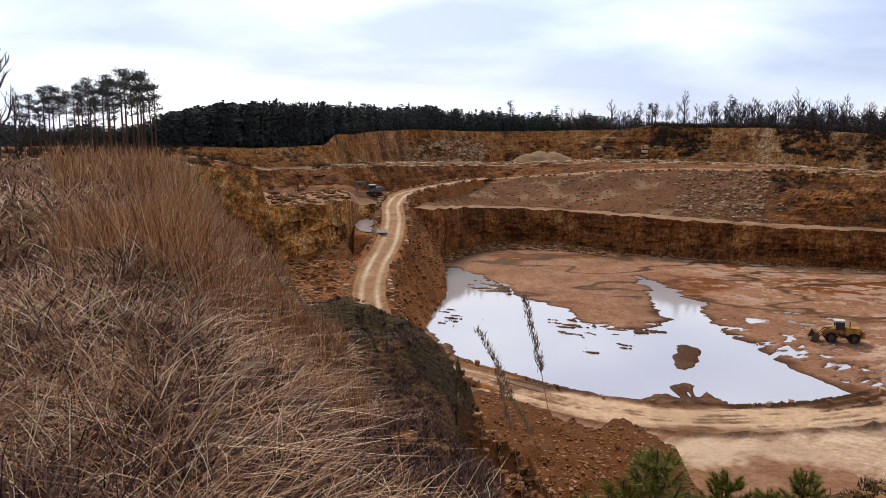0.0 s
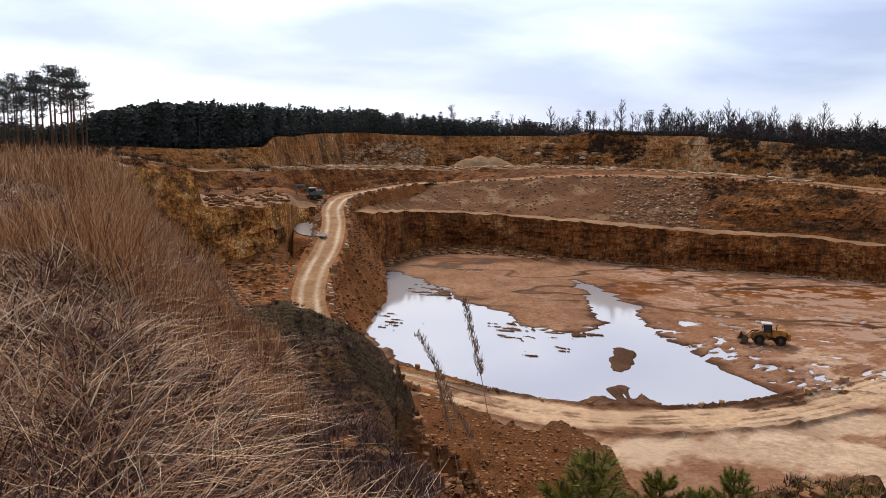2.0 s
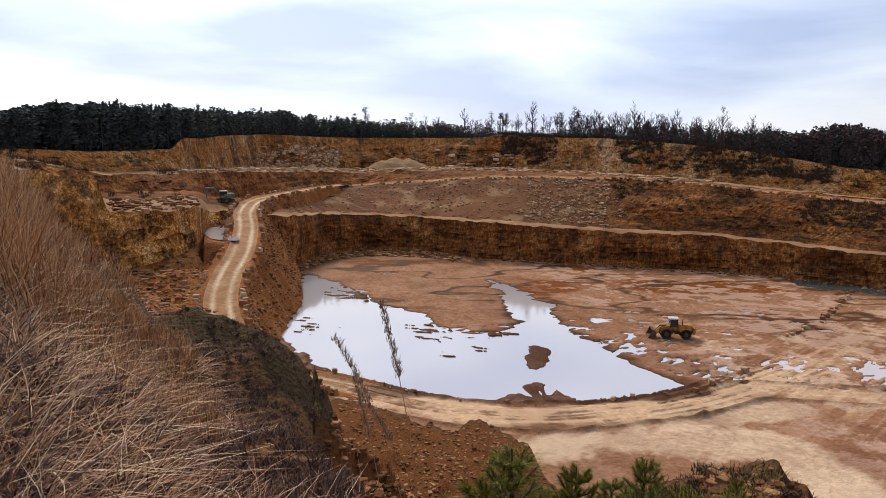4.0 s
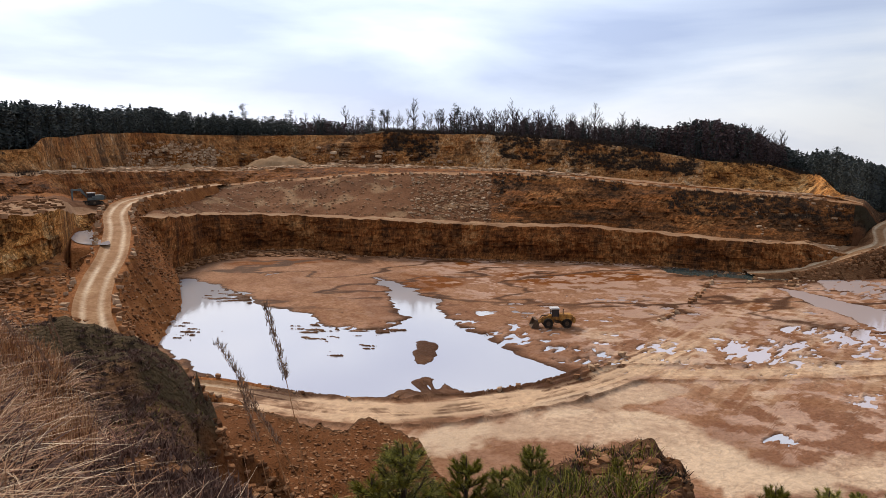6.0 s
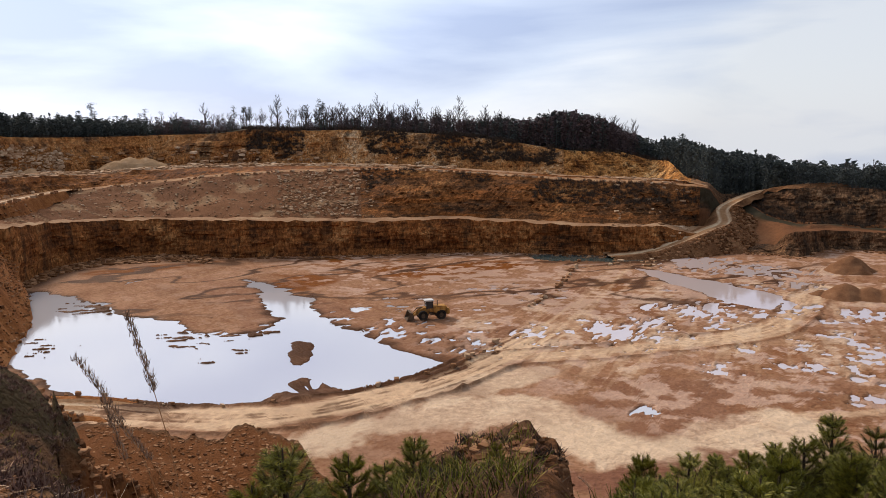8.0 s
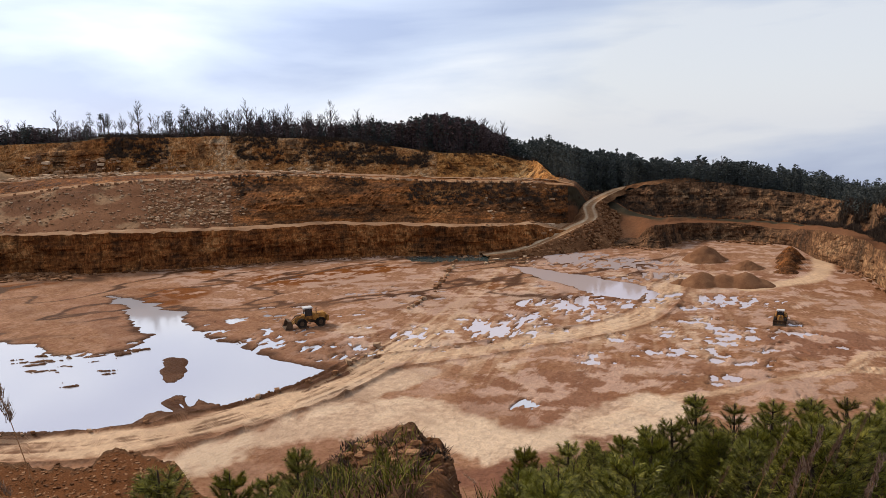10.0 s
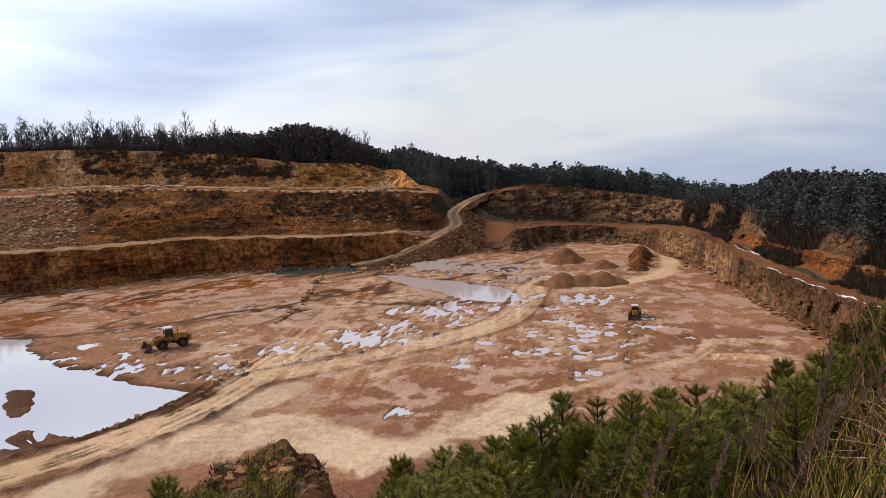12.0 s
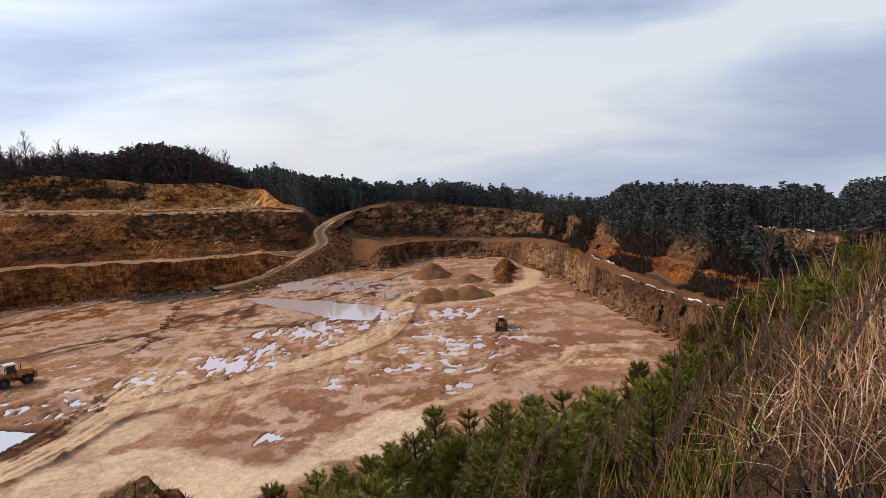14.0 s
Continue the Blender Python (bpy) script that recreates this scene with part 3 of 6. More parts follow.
face = rows_of("base", "roin", "upin") * np.sin(np.pi * np.clip(part_t * 0.82 + 0.12, 0, 1))
face = face + rows_of("bench") * smooth(22, 24, GA) * smooth(50, 48, GA) * np.sin(np.pi * part_t) * 1.15
face = face + rows_of("ctop", "upb", "top") * (part_t == 0) * 0.3
vis = (GA > -50) & (GA < 98)
D = np.where(vis & (face > 0), face * face_relief(X0, Y0, GZ, GA, GR), 0)
GR2 = GR + D
X, Y = GR2 * np.sin(np.radians(GA)), GR2 * np.cos(np.radians(GA))
Z = GZ.copy()
# uneven edges of the benches
edge = (rows_of("ctop", "upb", "top") & (part_t == 0)) | (rows_of("base", "roin", "upin") & (part_t > 0.5))
w = np.where(rows_of("base", "roin", "upin"), np.clip(part_t * 2 - 1, 0, 1), 1.0)
Z += np.where(edge & vis, w * (0.25 * fbm(X * .05, Y * .05, 0, 3) + 0.14 * fbm(X * .7, Y * .7, 4, 3)), 0)
# slopes and benches
Z += np.where(rows_of("ctop", "bench", "rout", "upb"), 0.30 * fbm(X * .3, Y * .3, 1, 4), 0)
Z += np.where(rows_of("bench") & (GA > 50), 0.8 * np.sin(np.pi * part_t) * fbm(X * .12, Y * .12, Z * .2, 4), 0)
# near land
Z += np.where(rows_of("near", "crest"), np.minimum(GR * 0.05, 0.35) * fbm(X * .35, Y * .35, 2, 4), 0)
Z += np.where(rows_of("dip", "spur", "mid"), np.where(rows_of("mid"), 1 - part_t, 1) * 0.8 * fbm(X * .16, Y * .16, 5, 4) + 0.15 * fbm(X * 1.1, Y * 1.1, 6, 3), 0)
# scarp at the spur's flank
Z += np.where(rows_of("dip", "spur") & (GA > 1) & (GA < 16), 1.5 * fbm(X * .8, Y * .8, 8, 3), 0)
Z += np.where(rows_of("crest", "dip") & (GA > 20) & (GA < 41), 0.16 * fbm(X * .9, Y * .9, 14, 4) + .09 * fbm(X * 3.1, Y * 3.1, 18, 3), 0)
Z += np.where(rows_of("mid", "spur") & (GA > 2), np.where(rows_of("mid"), 1 - part_t, part_t) * .9 * fbm(X * .5, Y * .5, 15, 4), 0)
Z += np.where(rows_of("plateau", "country"), 1.2 * fbm(X * .01, Y * .01, 2, 3), 0)
# pit floor
fl = rows_of("foot")
Z += np.where(fl & (GA < -1.6), .9 * fbm(X * .13, Y * .13, 12, 4), 0)
GZ = np.where(fl, GZ * np.where(GA > 0, 1, smooth(-0.6, -3.5, GA)), GZ)
flat = fl & (GZ < 1.2) & vis
along_l, across_l = X * .9 - Y * .4, X * .4 + Y * .9
lake_d = inside_distance(X, Y, LAKE)
lake_d = np.maximum(-20, lake_d) + 1.1 * fbm(X * .16, Y * .16, 3, 4) + smooth(100, 120, Y) * 0.9 * fbm(along_l * .25, across_l * .8, 5, 4)
isl = inside_distance(X, Y, ISLAND) + 0.6 * fbm(X * .5, Y * .5, 2, 3)
pond_d = inside_distance(X, Y, POND) + 0.7 * fbm(X * .25, Y * .25, 7, 4)
shore_d, along_s = path_distance(X, Y, SHORE_ROAD)
cross_d, _ = path_distance(X, Y, CROSS_ROAD)
near_d = np.minimum(path_distance(X, Y, NEAR_TRACK)[0], path_distance(X, Y, NEAR_LOOP)[0])
bay_d, _ = path_distance(X, Y, BAY_ROAD)
cream_d, _ = path_distance(X, Y, CREAM_WAY)
bigf = fbm(X * .035, Y * .035, 4, 3)
wetf = fbm(X * .11, Y * .055 + X * .03, 9, 5, 0.6)
along_x, across = X * 0.8 + Y * 0.6, -X * 0.6 + Y * 0.8
plate = fbm(along_x * .16, across * .34, 9, 4, 0.55) + .55 * fbm(along_x * .5, across * 1.2, 19, 3)
rise = 0.12 - 0.055 * smooth(52, 75, X + 8 * bigf) + 0.05 * bigf + 0.06 * wetf + (0.03 + 0.035 * smooth(52, 75, X + 8 * bigf)) * plate + 0.10 * smooth(150, 185, GR2) * smooth(47, 43, GA) + 0.02 * fbm(X * .35, Y * .35, 1, 3)
rise = np.maximum(rise, 0.025 + 0.05 * smooth(60, 30, X) * smooth(150, 120, Y))
faint = 1 - .72 * smooth(62, 84, X)
road_m = np.maximum(faint * smooth(4.2, 2.6, shore_d + .8 * wetf), np.maximum(0.7 * smooth(2.8, 1.1, cross_d + .7 * wetf), 0.9 * smooth(1.5, 0.7, near_d + .5 * wetf)))
ruts = 0.10 * vnoise(shore_d * 2.6, along_s * .03, 0) * smooth(7, 3, shore_d) + 0.08 * vnoise(cross_d * 2.6, X * .03, 4) * smooth(5, 2, cross_d) * smooth(55, 66, X)
fz = np.where(road_m > 0.02, rise * (1 - road_m) + road_m * (0.16 + ruts), rise)
berm = np.exp(-((shore_d - 4.3 - .4 * wetf) / .45) ** 2) * smooth(66, 56, X) + .7 * np.exp(-((cross_d - 3.6) / .5) ** 2) * smooth(40, 50, X)
fz += berm * (.28 + .2 * fbm(X * .55, Y * .55, 2, 3))
fz = np.where(lake_d > -4, fz + (-0.55 * smooth(-2.0, 2.0, lake_d)) * (1 - smooth(-1, 0.8, isl) * 0.75), fz)
fz -= 0.35 * smooth(-1.5, 1.5, pond_d)
ragged = .9 * fbm(along_x * .42, across * 1.15, 23, 4, .62)
streaks = fbm(along_x * .10, across * .22, 27, 5, .62)
splash = fbm(X * .45, Y * .45, 29, 5, .65)
for px, py, ra, rb in PUDDLES:
    pn = math.hypot(px, py)
    ta, tb = (X - px) * py / pn - (Y - py) * px / pn, (X - px) * px / pn + (Y - py) * py / pn
    fz -= 0.30 * smooth(-.35, .35, .62 - np.hypot(ta / ra, tb / rb) + ragged)
spit = inside_distance(X, Y, MUD_SPIT) + .9 * fbm(X * .4, Y * .4, 33, 3)
fan = vnoise(np.arctan2(X - 30, Y - 84) * 14, np.hypot(X - 30, Y - 84) * .12, 3)
fz += np.where(lake_d > -3, smooth(-1.0, 1.6, spit) * (.40 + .22 * fan), 0)
scrap_n = fbm(along_l * .35 + 4, across_l * 1.0, 31, 4)
for px, py, reach_, share in SCRAPS:
    fz += np.where(lake_d > .3, .50 * smooth(.10, .22, scrap_n + share - .72 - .55 * (np.hypot(X - px, (Y - py) * .7) / reach_) ** 2 + .3), 0)
fz = np.where((shore_d < 4.4) & (X < 58), np.maximum(fz, .05 + .3 * berm), fz)
ditch = smooth(-.3, .5, 1 - np.abs(GR2 - (RZ["base"][0] - 5)) / 5 + .4 * ragged) * smooth(35, 37, GA) * smooth(44.6, 43.6, GA)
fz -= 0.4 * ditch
blend = smooth(1.2, 0.3, GZ)
Z = np.where(flat, GZ * (1 - blend) + (np.minimum(GZ, 0.5) + fz) * blend, np.where(fl, Z + 0.5 * fbm(X * .2, Y * .2, 3, 4), Z))
# hollow for the pad and pool beside the haul road
Z -= np.where(fl, 3.0 * smooth(-7.4, -6.8, GA) * smooth(-3.4, -4.0, GA) * smooth(146, 152, GR) * smooth(190, 185, GR), 0)
WATER_Z = 0.0
# masks
# far damp ground: the wall's dark reflection is painted in with the mud
far_band = smooth(-22, -8, GR2 - RZ["base"][0]) * smooth(50, 45, GA)
creek = smooth(.20, .05, np.abs(fbm(X * .05, Y * .10, 41, 4))) * smooth(135, 155, GR2) * smooth(62, 50, GA)
wet_reflect = np.where(flat, .6 * np.clip(berm, 0, 1) + smooth(0.05, 0.0, Z) * 0.75 + 0.22 * smooth(0.1, 0.6, wetf) + .75 * smooth(-2.2, -.2, lake_d + .5 * wetf) + .9 * creek + .9 * far_band * smooth(-.1, .4, bigf + .6 * wetf + .2), 0)


def stain(px, py, ra, rb, turn, n):
    """A blotch with a ragged rim, 0 to 1."""
    c_, s_ = math.cos(radians(turn)), math.sin(radians(turn))
    u, v = ((X - px) * c_ + (Y - py) * s_) / ra, (-(X - px) * s_ + (Y - py) * c_) / rb
    return smooth(-.25, .35, 1 - np.hypot(u, v) + .55 * fbm(X * n, Y * n, px, 4))


# rusty mud; blotches near the far wall also paint its orange reflection
rust_reflect = np.where(flat, np.maximum.reduce([stain(52, 161, 8, 11, 0, .12), stain(93, 157, 22, 8, -8, .09), stain(70, 184, 9, 5, -5, .1), stain(25, 200, 16, 5, 0, .1), stain(104, 118, 9, 3.0, 35, .15) * .7, stain(97, 71, 7, 4, 20, .2) * .5,
                                         0.30 * smooth(0.0, 0.5, fbm(X * .06, Y * .06, 16, 4)) * smooth(40, 70, X)]), 0)
red = np.where(flat, np.maximum.reduce([stain(65, 63, 11, 9, -15, .16) * .6, stain(73, 66, 10, 7, -30, .16) * .55, stain(52, 47, 12, 5, -30, .2), stain(110, 46, 14, 9, -40, .12) * .7, .4 * smooth(.1, .5, fbm(X * .05, Y * .05, 52, 4)), .3 * smooth(.15, .7, -streaks + .4 * splash) * smooth(50, 60, X)]), 0)
cream = np.where(flat, smooth(6.2, 3.2, cream_d + 2.2 * wetf + 1.2 * plate) + .7 * stain(50, 80, 14, 4, 10, .2) + .45 * smooth(.05, .7, streaks + .35 * splash) * smooth(54, 64, X) * smooth(132, 108, Y) * (.35 + .65 * smooth(34, 12, np.minimum(shore_d, cross_d))), 0) * (1 - np.clip(red, 0, 1) * .8)
rut_n = vnoise(shore_d * 2.3, along_s * .03, 5) + .5 * splash
rut_tone = .70 + .6 * rut_n
wet_reflect = wet_reflect + np.where(flat, .55 * smooth(.15, .6, -rut_n) * smooth(4.5, 3.2, shore_d) * smooth(90, 60, X), 0)
track = np.where(flat, (1 - .9 * np.clip(berm, 0, 1)) * (road_m * np.where(cross_d < shore_d, .70 + .45 * vnoise(cross_d * 2.8, X * .03, 6), rut_tone) + 0.3 * smooth(8, 3, cross_d + 4 * wetf) + 0.9 * smooth(3.2, 1.5, bay_d + .6 * wetf) + 0.3 * smooth(.2, .5, fbm(across * 1.1, along_x * .04, 12, 4)) * smooth(50, 66, X) * smooth(30, 8, np.minimum(shore_d, cross_d))), 0)
plate_m = np.where(flat, smooth(50, 66, X) * smooth(-.1, .5, splash + .5 * wetf) * .8 + .3 * smooth(.2, .6, splash + .4 * wetf), 0)
pale = np.clip(np.where(rows_of("bench") & (GA < 23), smooth(.1, .6, fbm(X * .2, Y * .2, 0, 4)) * .5, 0), 0, 1)
brush = np.where(rows_of("bench"), smooth(22, 25, GA + 2 * fbm(X * .1, Y * .1, 0, 2)) * smooth(0.1, 0.6, part_t + .3 * fbm(X * .1, Y * .1, 3, 3)), 0)
moss = np.where(rows_of("dip", "spur") & (GA < 2.5), smooth(-.3, .3, fbm(X * .3, Y * .3, 0, 3) + .25), 0) + np.where(rows_of("near"), smooth(45, 60, GA), 0)
scarp = np.where(rows_of("dip", "spur", "crest", "mid"), smooth(0.5, 3, GA) * smooth(14, 9, GA) + 0.6 * smooth(10, 14, GA) * smooth(24, 21, GA) + 0.5 * smooth(34, 37.5, GA) * smooth(46, 40, GA), 0) + np.where(rows_of("mid"), 0.5, 0) + np.where(rows_of("near"), .5 * smooth(-9, -4, GA) * smooth(16, 9, GA), 0)
G3 = np.stack([X, Y, Z], -1)
MASKS = dict(red=red, cream=np.clip(cream, 0, 1), plate=plate_m, wet_reflect=wet_reflect, rust_reflect=rust_reflect, track=track, pale=pale, brush=brush, moss=moss, scarp=np.clip(scarp, 0, 1))


def band(name, first, last, mat, keys, label, category, c0=0, c1=None, soft=True):
    s = (slice(mark[first], mark[last] + 1), slice(c0, c1))
    ob = grid_mesh(name, G3[s], mat, {k: np.broadcast_to(MASKS[k], GR.shape)[s] for k in keys}, soft)
    return tagged(ob, label, category, kind="structure")


band("ground", "near", "foot", M_SOIL, ("moss", "scarp"), "steep dry grassy quarry edge of brown soil and moss", "ground")
LEFT = int(np.searchsorted(AZ, -1.6))
SIDE = int(np.searchsorted(AZ, 47.0))
band("ground_left_bank", "foot", "base", M_BANK, (), "stony brown ground below the rock ledge", "ground", 0, LEFT + 1)
band("ground_pit_floor", "foot", "base", M_FLOOR, ("wet_reflect", "rust_reflect", "track", "plate", "red", "cream"), "flat muddy quarry floor with puddles and wheel tracks", "quarry floor", LEFT)
SIDE2 = int(np.searchsorted(AZ, 49.5))
WEST = int(np.searchsorted(AZ, -5.0))
band("wall_lower_west", "base", "ctop", M_ROCKO, (), "ochre layered rock face beside the haul road", "rock face", 0, WEST + 1, False)
band("wall_lower", "base", "ctop", M_ROCK, (), "brown layered rock face above the quarry floor", "rock face", WEST, SIDE2 + 1, False)
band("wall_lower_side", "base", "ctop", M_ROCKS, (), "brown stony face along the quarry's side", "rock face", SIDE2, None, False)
CUT5 = int(np.searchsorted(AZ, 48.6))
band("ground_lower_bench", "ctop", "bench", M_BENCH, (), "narrow gravel ledge above the lower rock face", "ledge", 0, CUT5 + 1)
band("ground_bay_ledge", "ctop", "bench", M_SLOPE, ("pale", "brush"), "dark stony ledge above the quarry bay", "ledge", CUT5)
CUT = int(np.searchsorted(AZ, 23.0))
CUT2 = int(np.searchsorted(AZ, 47.6))
CUT3 = int(np.searchsorted(AZ, 48.0))
band("ground_slope", "bench", "rout", M_SLOPE, ("pale", "brush"), "dark stony slope of spoil below the haul road", "slope", 0, CUT + 1)
band("wall_terrace", "bench", "rout", M_ROCKT, (), "dark brown terraced rock face with brush and rusty streaks", "rock face", CUT, CUT2 + 1, False)
band("ground_slope_far", "bench", "rout", M_SLOPE, ("pale", "brush"), "dark stony slope behind the quarry ramp", "slope", CUT2)
CUT4 = int(np.searchsorted(AZ, -2.6))
band("ground_left_ledge", "rout", "roin", M_BANK, (), "brown ledge behind the haul road bend", "ledge", 0, CUT4 + 1)
band("road_upper", "rout", "roin", M_ROAD, (), "pale dusty haul road on the middle bench", "road", CUT4, CUT3 + 1)
band("ground_far_ledge", "rout", "roin", M_SLOPE, ("pale", "brush"), "dark narrow ledge under the far slope", "ledge", CUT3)
band("wall_middle", "roin", "upb", M_ROCK, (), "low brown clay face behind the haul road", "rock face", 0, CUT3 + 1, False)
band("wall_middle_side", "roin", "upb", M_ROCKT, (), "dark stony step at the back of the side ledge", "rock face", CUT3, None, False)
band("ground_upper_bench", "upb", "upin", M_BENCH, (), "upper quarry bench strewn with rubble", "ledge", 0, CUT3 + 1)
band("ground_far_bench", "upb", "upin", M_SLOPE, ("pale", "brush"), "dark ledge under the far woods", "ledge", CUT3)
FRESH = int(np.searchsorted(AZ, 38.0))
band("wall_upper", "upin", "top", M_ROCKU, (), "weathered ochre and grey limestone face under the woods", "rock face", 0, FRESH + 1, False)
band("wall_upper_fresh", "upin", "top", M_ROCKO, (), "freshly cut ochre rock face beside the woods", "rock face", FRESH, SIDE + 1, False)
CUT6 = int(np.searchsorted(AZ, 66.5))
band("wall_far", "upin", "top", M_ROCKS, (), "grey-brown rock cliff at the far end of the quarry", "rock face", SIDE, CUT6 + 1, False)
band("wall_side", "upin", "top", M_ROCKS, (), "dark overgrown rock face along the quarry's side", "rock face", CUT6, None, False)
band("ground_plateau", "top", "horizon", M_PLAT, (), "dark heath and woodland ground beyond the quarry", "ground")


# water: level sheets under the floor's hollows
def sheet(name, ring, z, label, category="water", mat=None):
    me = bpy.data.meshes.new(name)
    bm = bmesh.new()
    bm.faces.new([bm.verts.new((x, y, z)) for x, y in ring])
    bmesh.ops.triangulate(bm, faces=bm.faces[:])
    bm.to_mesh(me); bm.free()
    me.materials.append(mat or M_WATER)
    return tagged(new(name, me), label, category, kind="structure")


sheet("water", [(-30, 86), (20, 74), (63, 60), (63, 212), (0, 214)], WATER_Z, "still muddy rainwater reflecting the pale sky on the quarry floor")
sheet("water_shallow", [(63, 60), (90, 30), (130, 20), (200, 60), (200, 120), (150, 175), (63, 212)], WATER_Z, "shallow milky puddles in the muddy quarry floor", mat=M_PUDDLE)

da = np.concatenate([np.arange(35, 45.1, .5), np.arange(45, 34.9, -.5)])
dr = np.interp(da, AZ, RZ["base"][0]) + np.concatenate([np.full(21, .5), np.full(21, -11.0)])
sheet("water_ditch", [tuple(q[:2]) for q in polar(da, dr)], WATER_Z + .02, "dark greenish water standing along the foot of the face", mat=M_DITCH)

# haul road on its bank
def bank_road(name, pts, half, drop, mat_road, label, skip=0, thin=9999, mat_bank=None, lead=0, steep=.78, pool_side=False):
    """A road with banks; past the point thin the banks shrink to a low kerb of earth."""
    c = spline(pts, 14)
    reach = 1 - 0.9 * smooth(thin - 14, thin + 14, np.arange(len(c)))
    if lead:
        reach *= 0.2 + 0.8 * smooth(lead - 12, lead + 14, np.arange(len(c)))
    t = np.gradient(c[:, :2], axis=0)
    t /= np.linalg.norm(t, axis=1)[:, None]
    nrm = np.stack([t[:, 1], -t[:, 0]], -1)
    def strip(offs, nm, mat, c=c, nrm=nrm, reach=reach):
        P = np.zeros((len(offs), len(c), 3))
        for i, (d, dz) in enumerate(offs):
            over = max(0, abs(d) - half)
            P[i, :, :2] = c[:, :2] + nrm * (np.sign(d) * (min(abs(d), half) + over * reach))[:, None]
            P[i, :, 2] = c[:, 2] + np.where(over > 0, dz * reach, dz)
        wob = 0.35 * fbm(P[..., 0] * .35, P[..., 1] * .35, 2, 4)
        k = np.array([min(1, max(0, (abs(d) - half) / 4)) for d, _ in offs])[:, None]
        P[..., 2] += wob * k * 2 + 0.05 * fbm(P[..., 0] * .8, P[..., 1] * .8, 0, 3)
        ob = grid_mesh(nm, P, mat, {"pale": np.zeros(P.shape[:2]), "brush": np.zeros(P.shape[:2])} if mat is M_SLOPE else {"rut": np.broadcast_to(np.array([math.exp(-((abs(d) - 1.25) / .5) ** 2) for d, _ in offs])[:, None], P.shape[:2]) * (.8 + .3 * fbm(P[..., 0] * .5, P[..., 1] * .2, 4, 3))} if mat is M_ROAD else None)
        return ob
    fine = np.linspace(-half, half, 27)
    road = strip([(d, -0.10 * math.exp(-((abs(d) - 1.2) / .35) ** 2) + 0.25 * smooth(half - .8, half, abs(d))) for d in fine], name, mat_road)
    tagged(road, label, "road", kind="structure")
    for sgn, nm in ((1, "ground_bank"), (-1, "ground_bank")):
        near_pool = 1 - .88 * smooth(40, 48, np.arange(len(c))) * smooth(90, 84, np.arange(len(c))) if pool_side and sgn > 0 else 1
        offs = [(sgn * (half + q), 0.25 + (0.15 if 0 < q < 1.6 else 0) - max(0, q - 1) * (0.78 if sgn > 0 else steep)) for q in (0, 0.7, 1.4, 2.2, 3, 4, 5, 6, 7.5, 9, 11, 13, 15, 18, 21)]
        offs = [o for o in offs if o[1] > -drop]
        if sgn > 0:
            offs = offs[::-1]
        b = strip(offs[::-1] if sgn < 0 else offs, nm, mat_bank or M_BANK, c[skip:], nrm[skip:], (reach * near_pool)[skip:])
        tagged(b, "brown stony bank beside the haul road", "bank", kind="structure")
    return c


haul_c = bank_road("road_haul", HAUL, 2.6, 14, M_ROAD, "pale rutted haul road curving down into the quarry", 6, lead=22, steep=1.45, pool_side=True)
RAMP = polar(np.array([41.5, 44.1, 46.0, 48.2, 49.35, 49.25, 50.0, 51.0, 51.9, 53.8, 55.8, 57.6]), np.array([198, 202, 207, 217, 226, 237, 249, 257, 260, 256, 258, 266]), np.array([0.5, 1.1, 2.8, 5.3, 6.5, 9.1, 10.5, 11.9, 13.0, 15.1, 15.6, 14.4]))
ramp_c = bank_road("road_ramp", RAMP, 1.9, 12, M_ROAD, "pale ramp road climbing out of the quarry", 0, 66, M_BANKD)


# ---- helpers for things ----
def part(name, bm, mat, parent, label=""):
    me = bpy.data.meshes.new(name)
    bm.to_mesh(me); bm.free()
    me.materials.append(mat)
    ob = new(name, me)
    ob.parent = parent
    return tagged(ob, label) if label else ob


def thing(name, label, category, group="", kind=""):
    return tagged(new(name), label, category, group, kind)


def col_index(az):
    return np.clip(np.searchsorted(AZ, az), 0, len(AZ) - 1)


def land_z(az, r):
    """Height of the land at bearings and distances."""
    az, r = np.atleast_1d(az).astype(float), np.atleast_1d(r).astype(float)
    c = col_index(az)
    out = np.zeros(len(az))
    for k in np.unique(c):
        m = c == k
        out[m] = np.interp(r[m], np.maximum.accumulate(GR2[:, k]), Z[:, k])
    return out


def land_xyz(az, r):
    return polar(np.atleast_1d(az), np.atleast_1d(r), land_z(az, r))


def box(bm, x0, x1, y0, y1, z0, z1, bevel=0.0, taper=0.0):
    v = bmesh.ops.create_cube(bm, size=1)["verts"]
    for q in v:
        k = 1 - taper * (q.co.z + 0.5)
        q.co = Vector(((x0 + x1) / 2 + q.co.x * (x1 - x0) * k, (y0 + y1) / 2 + q.co.y * (y1 - y0) * k, (z0 + z1) / 2 + q.co.z * (z1 - z0)))
    if bevel:
        es = list({e for q in v for e in q.link_edges})
        bmesh.ops.bevel(bm, geom=es, offset=bevel, segments=2, affect="EDGES", clamp_overlap=True)
    return bm


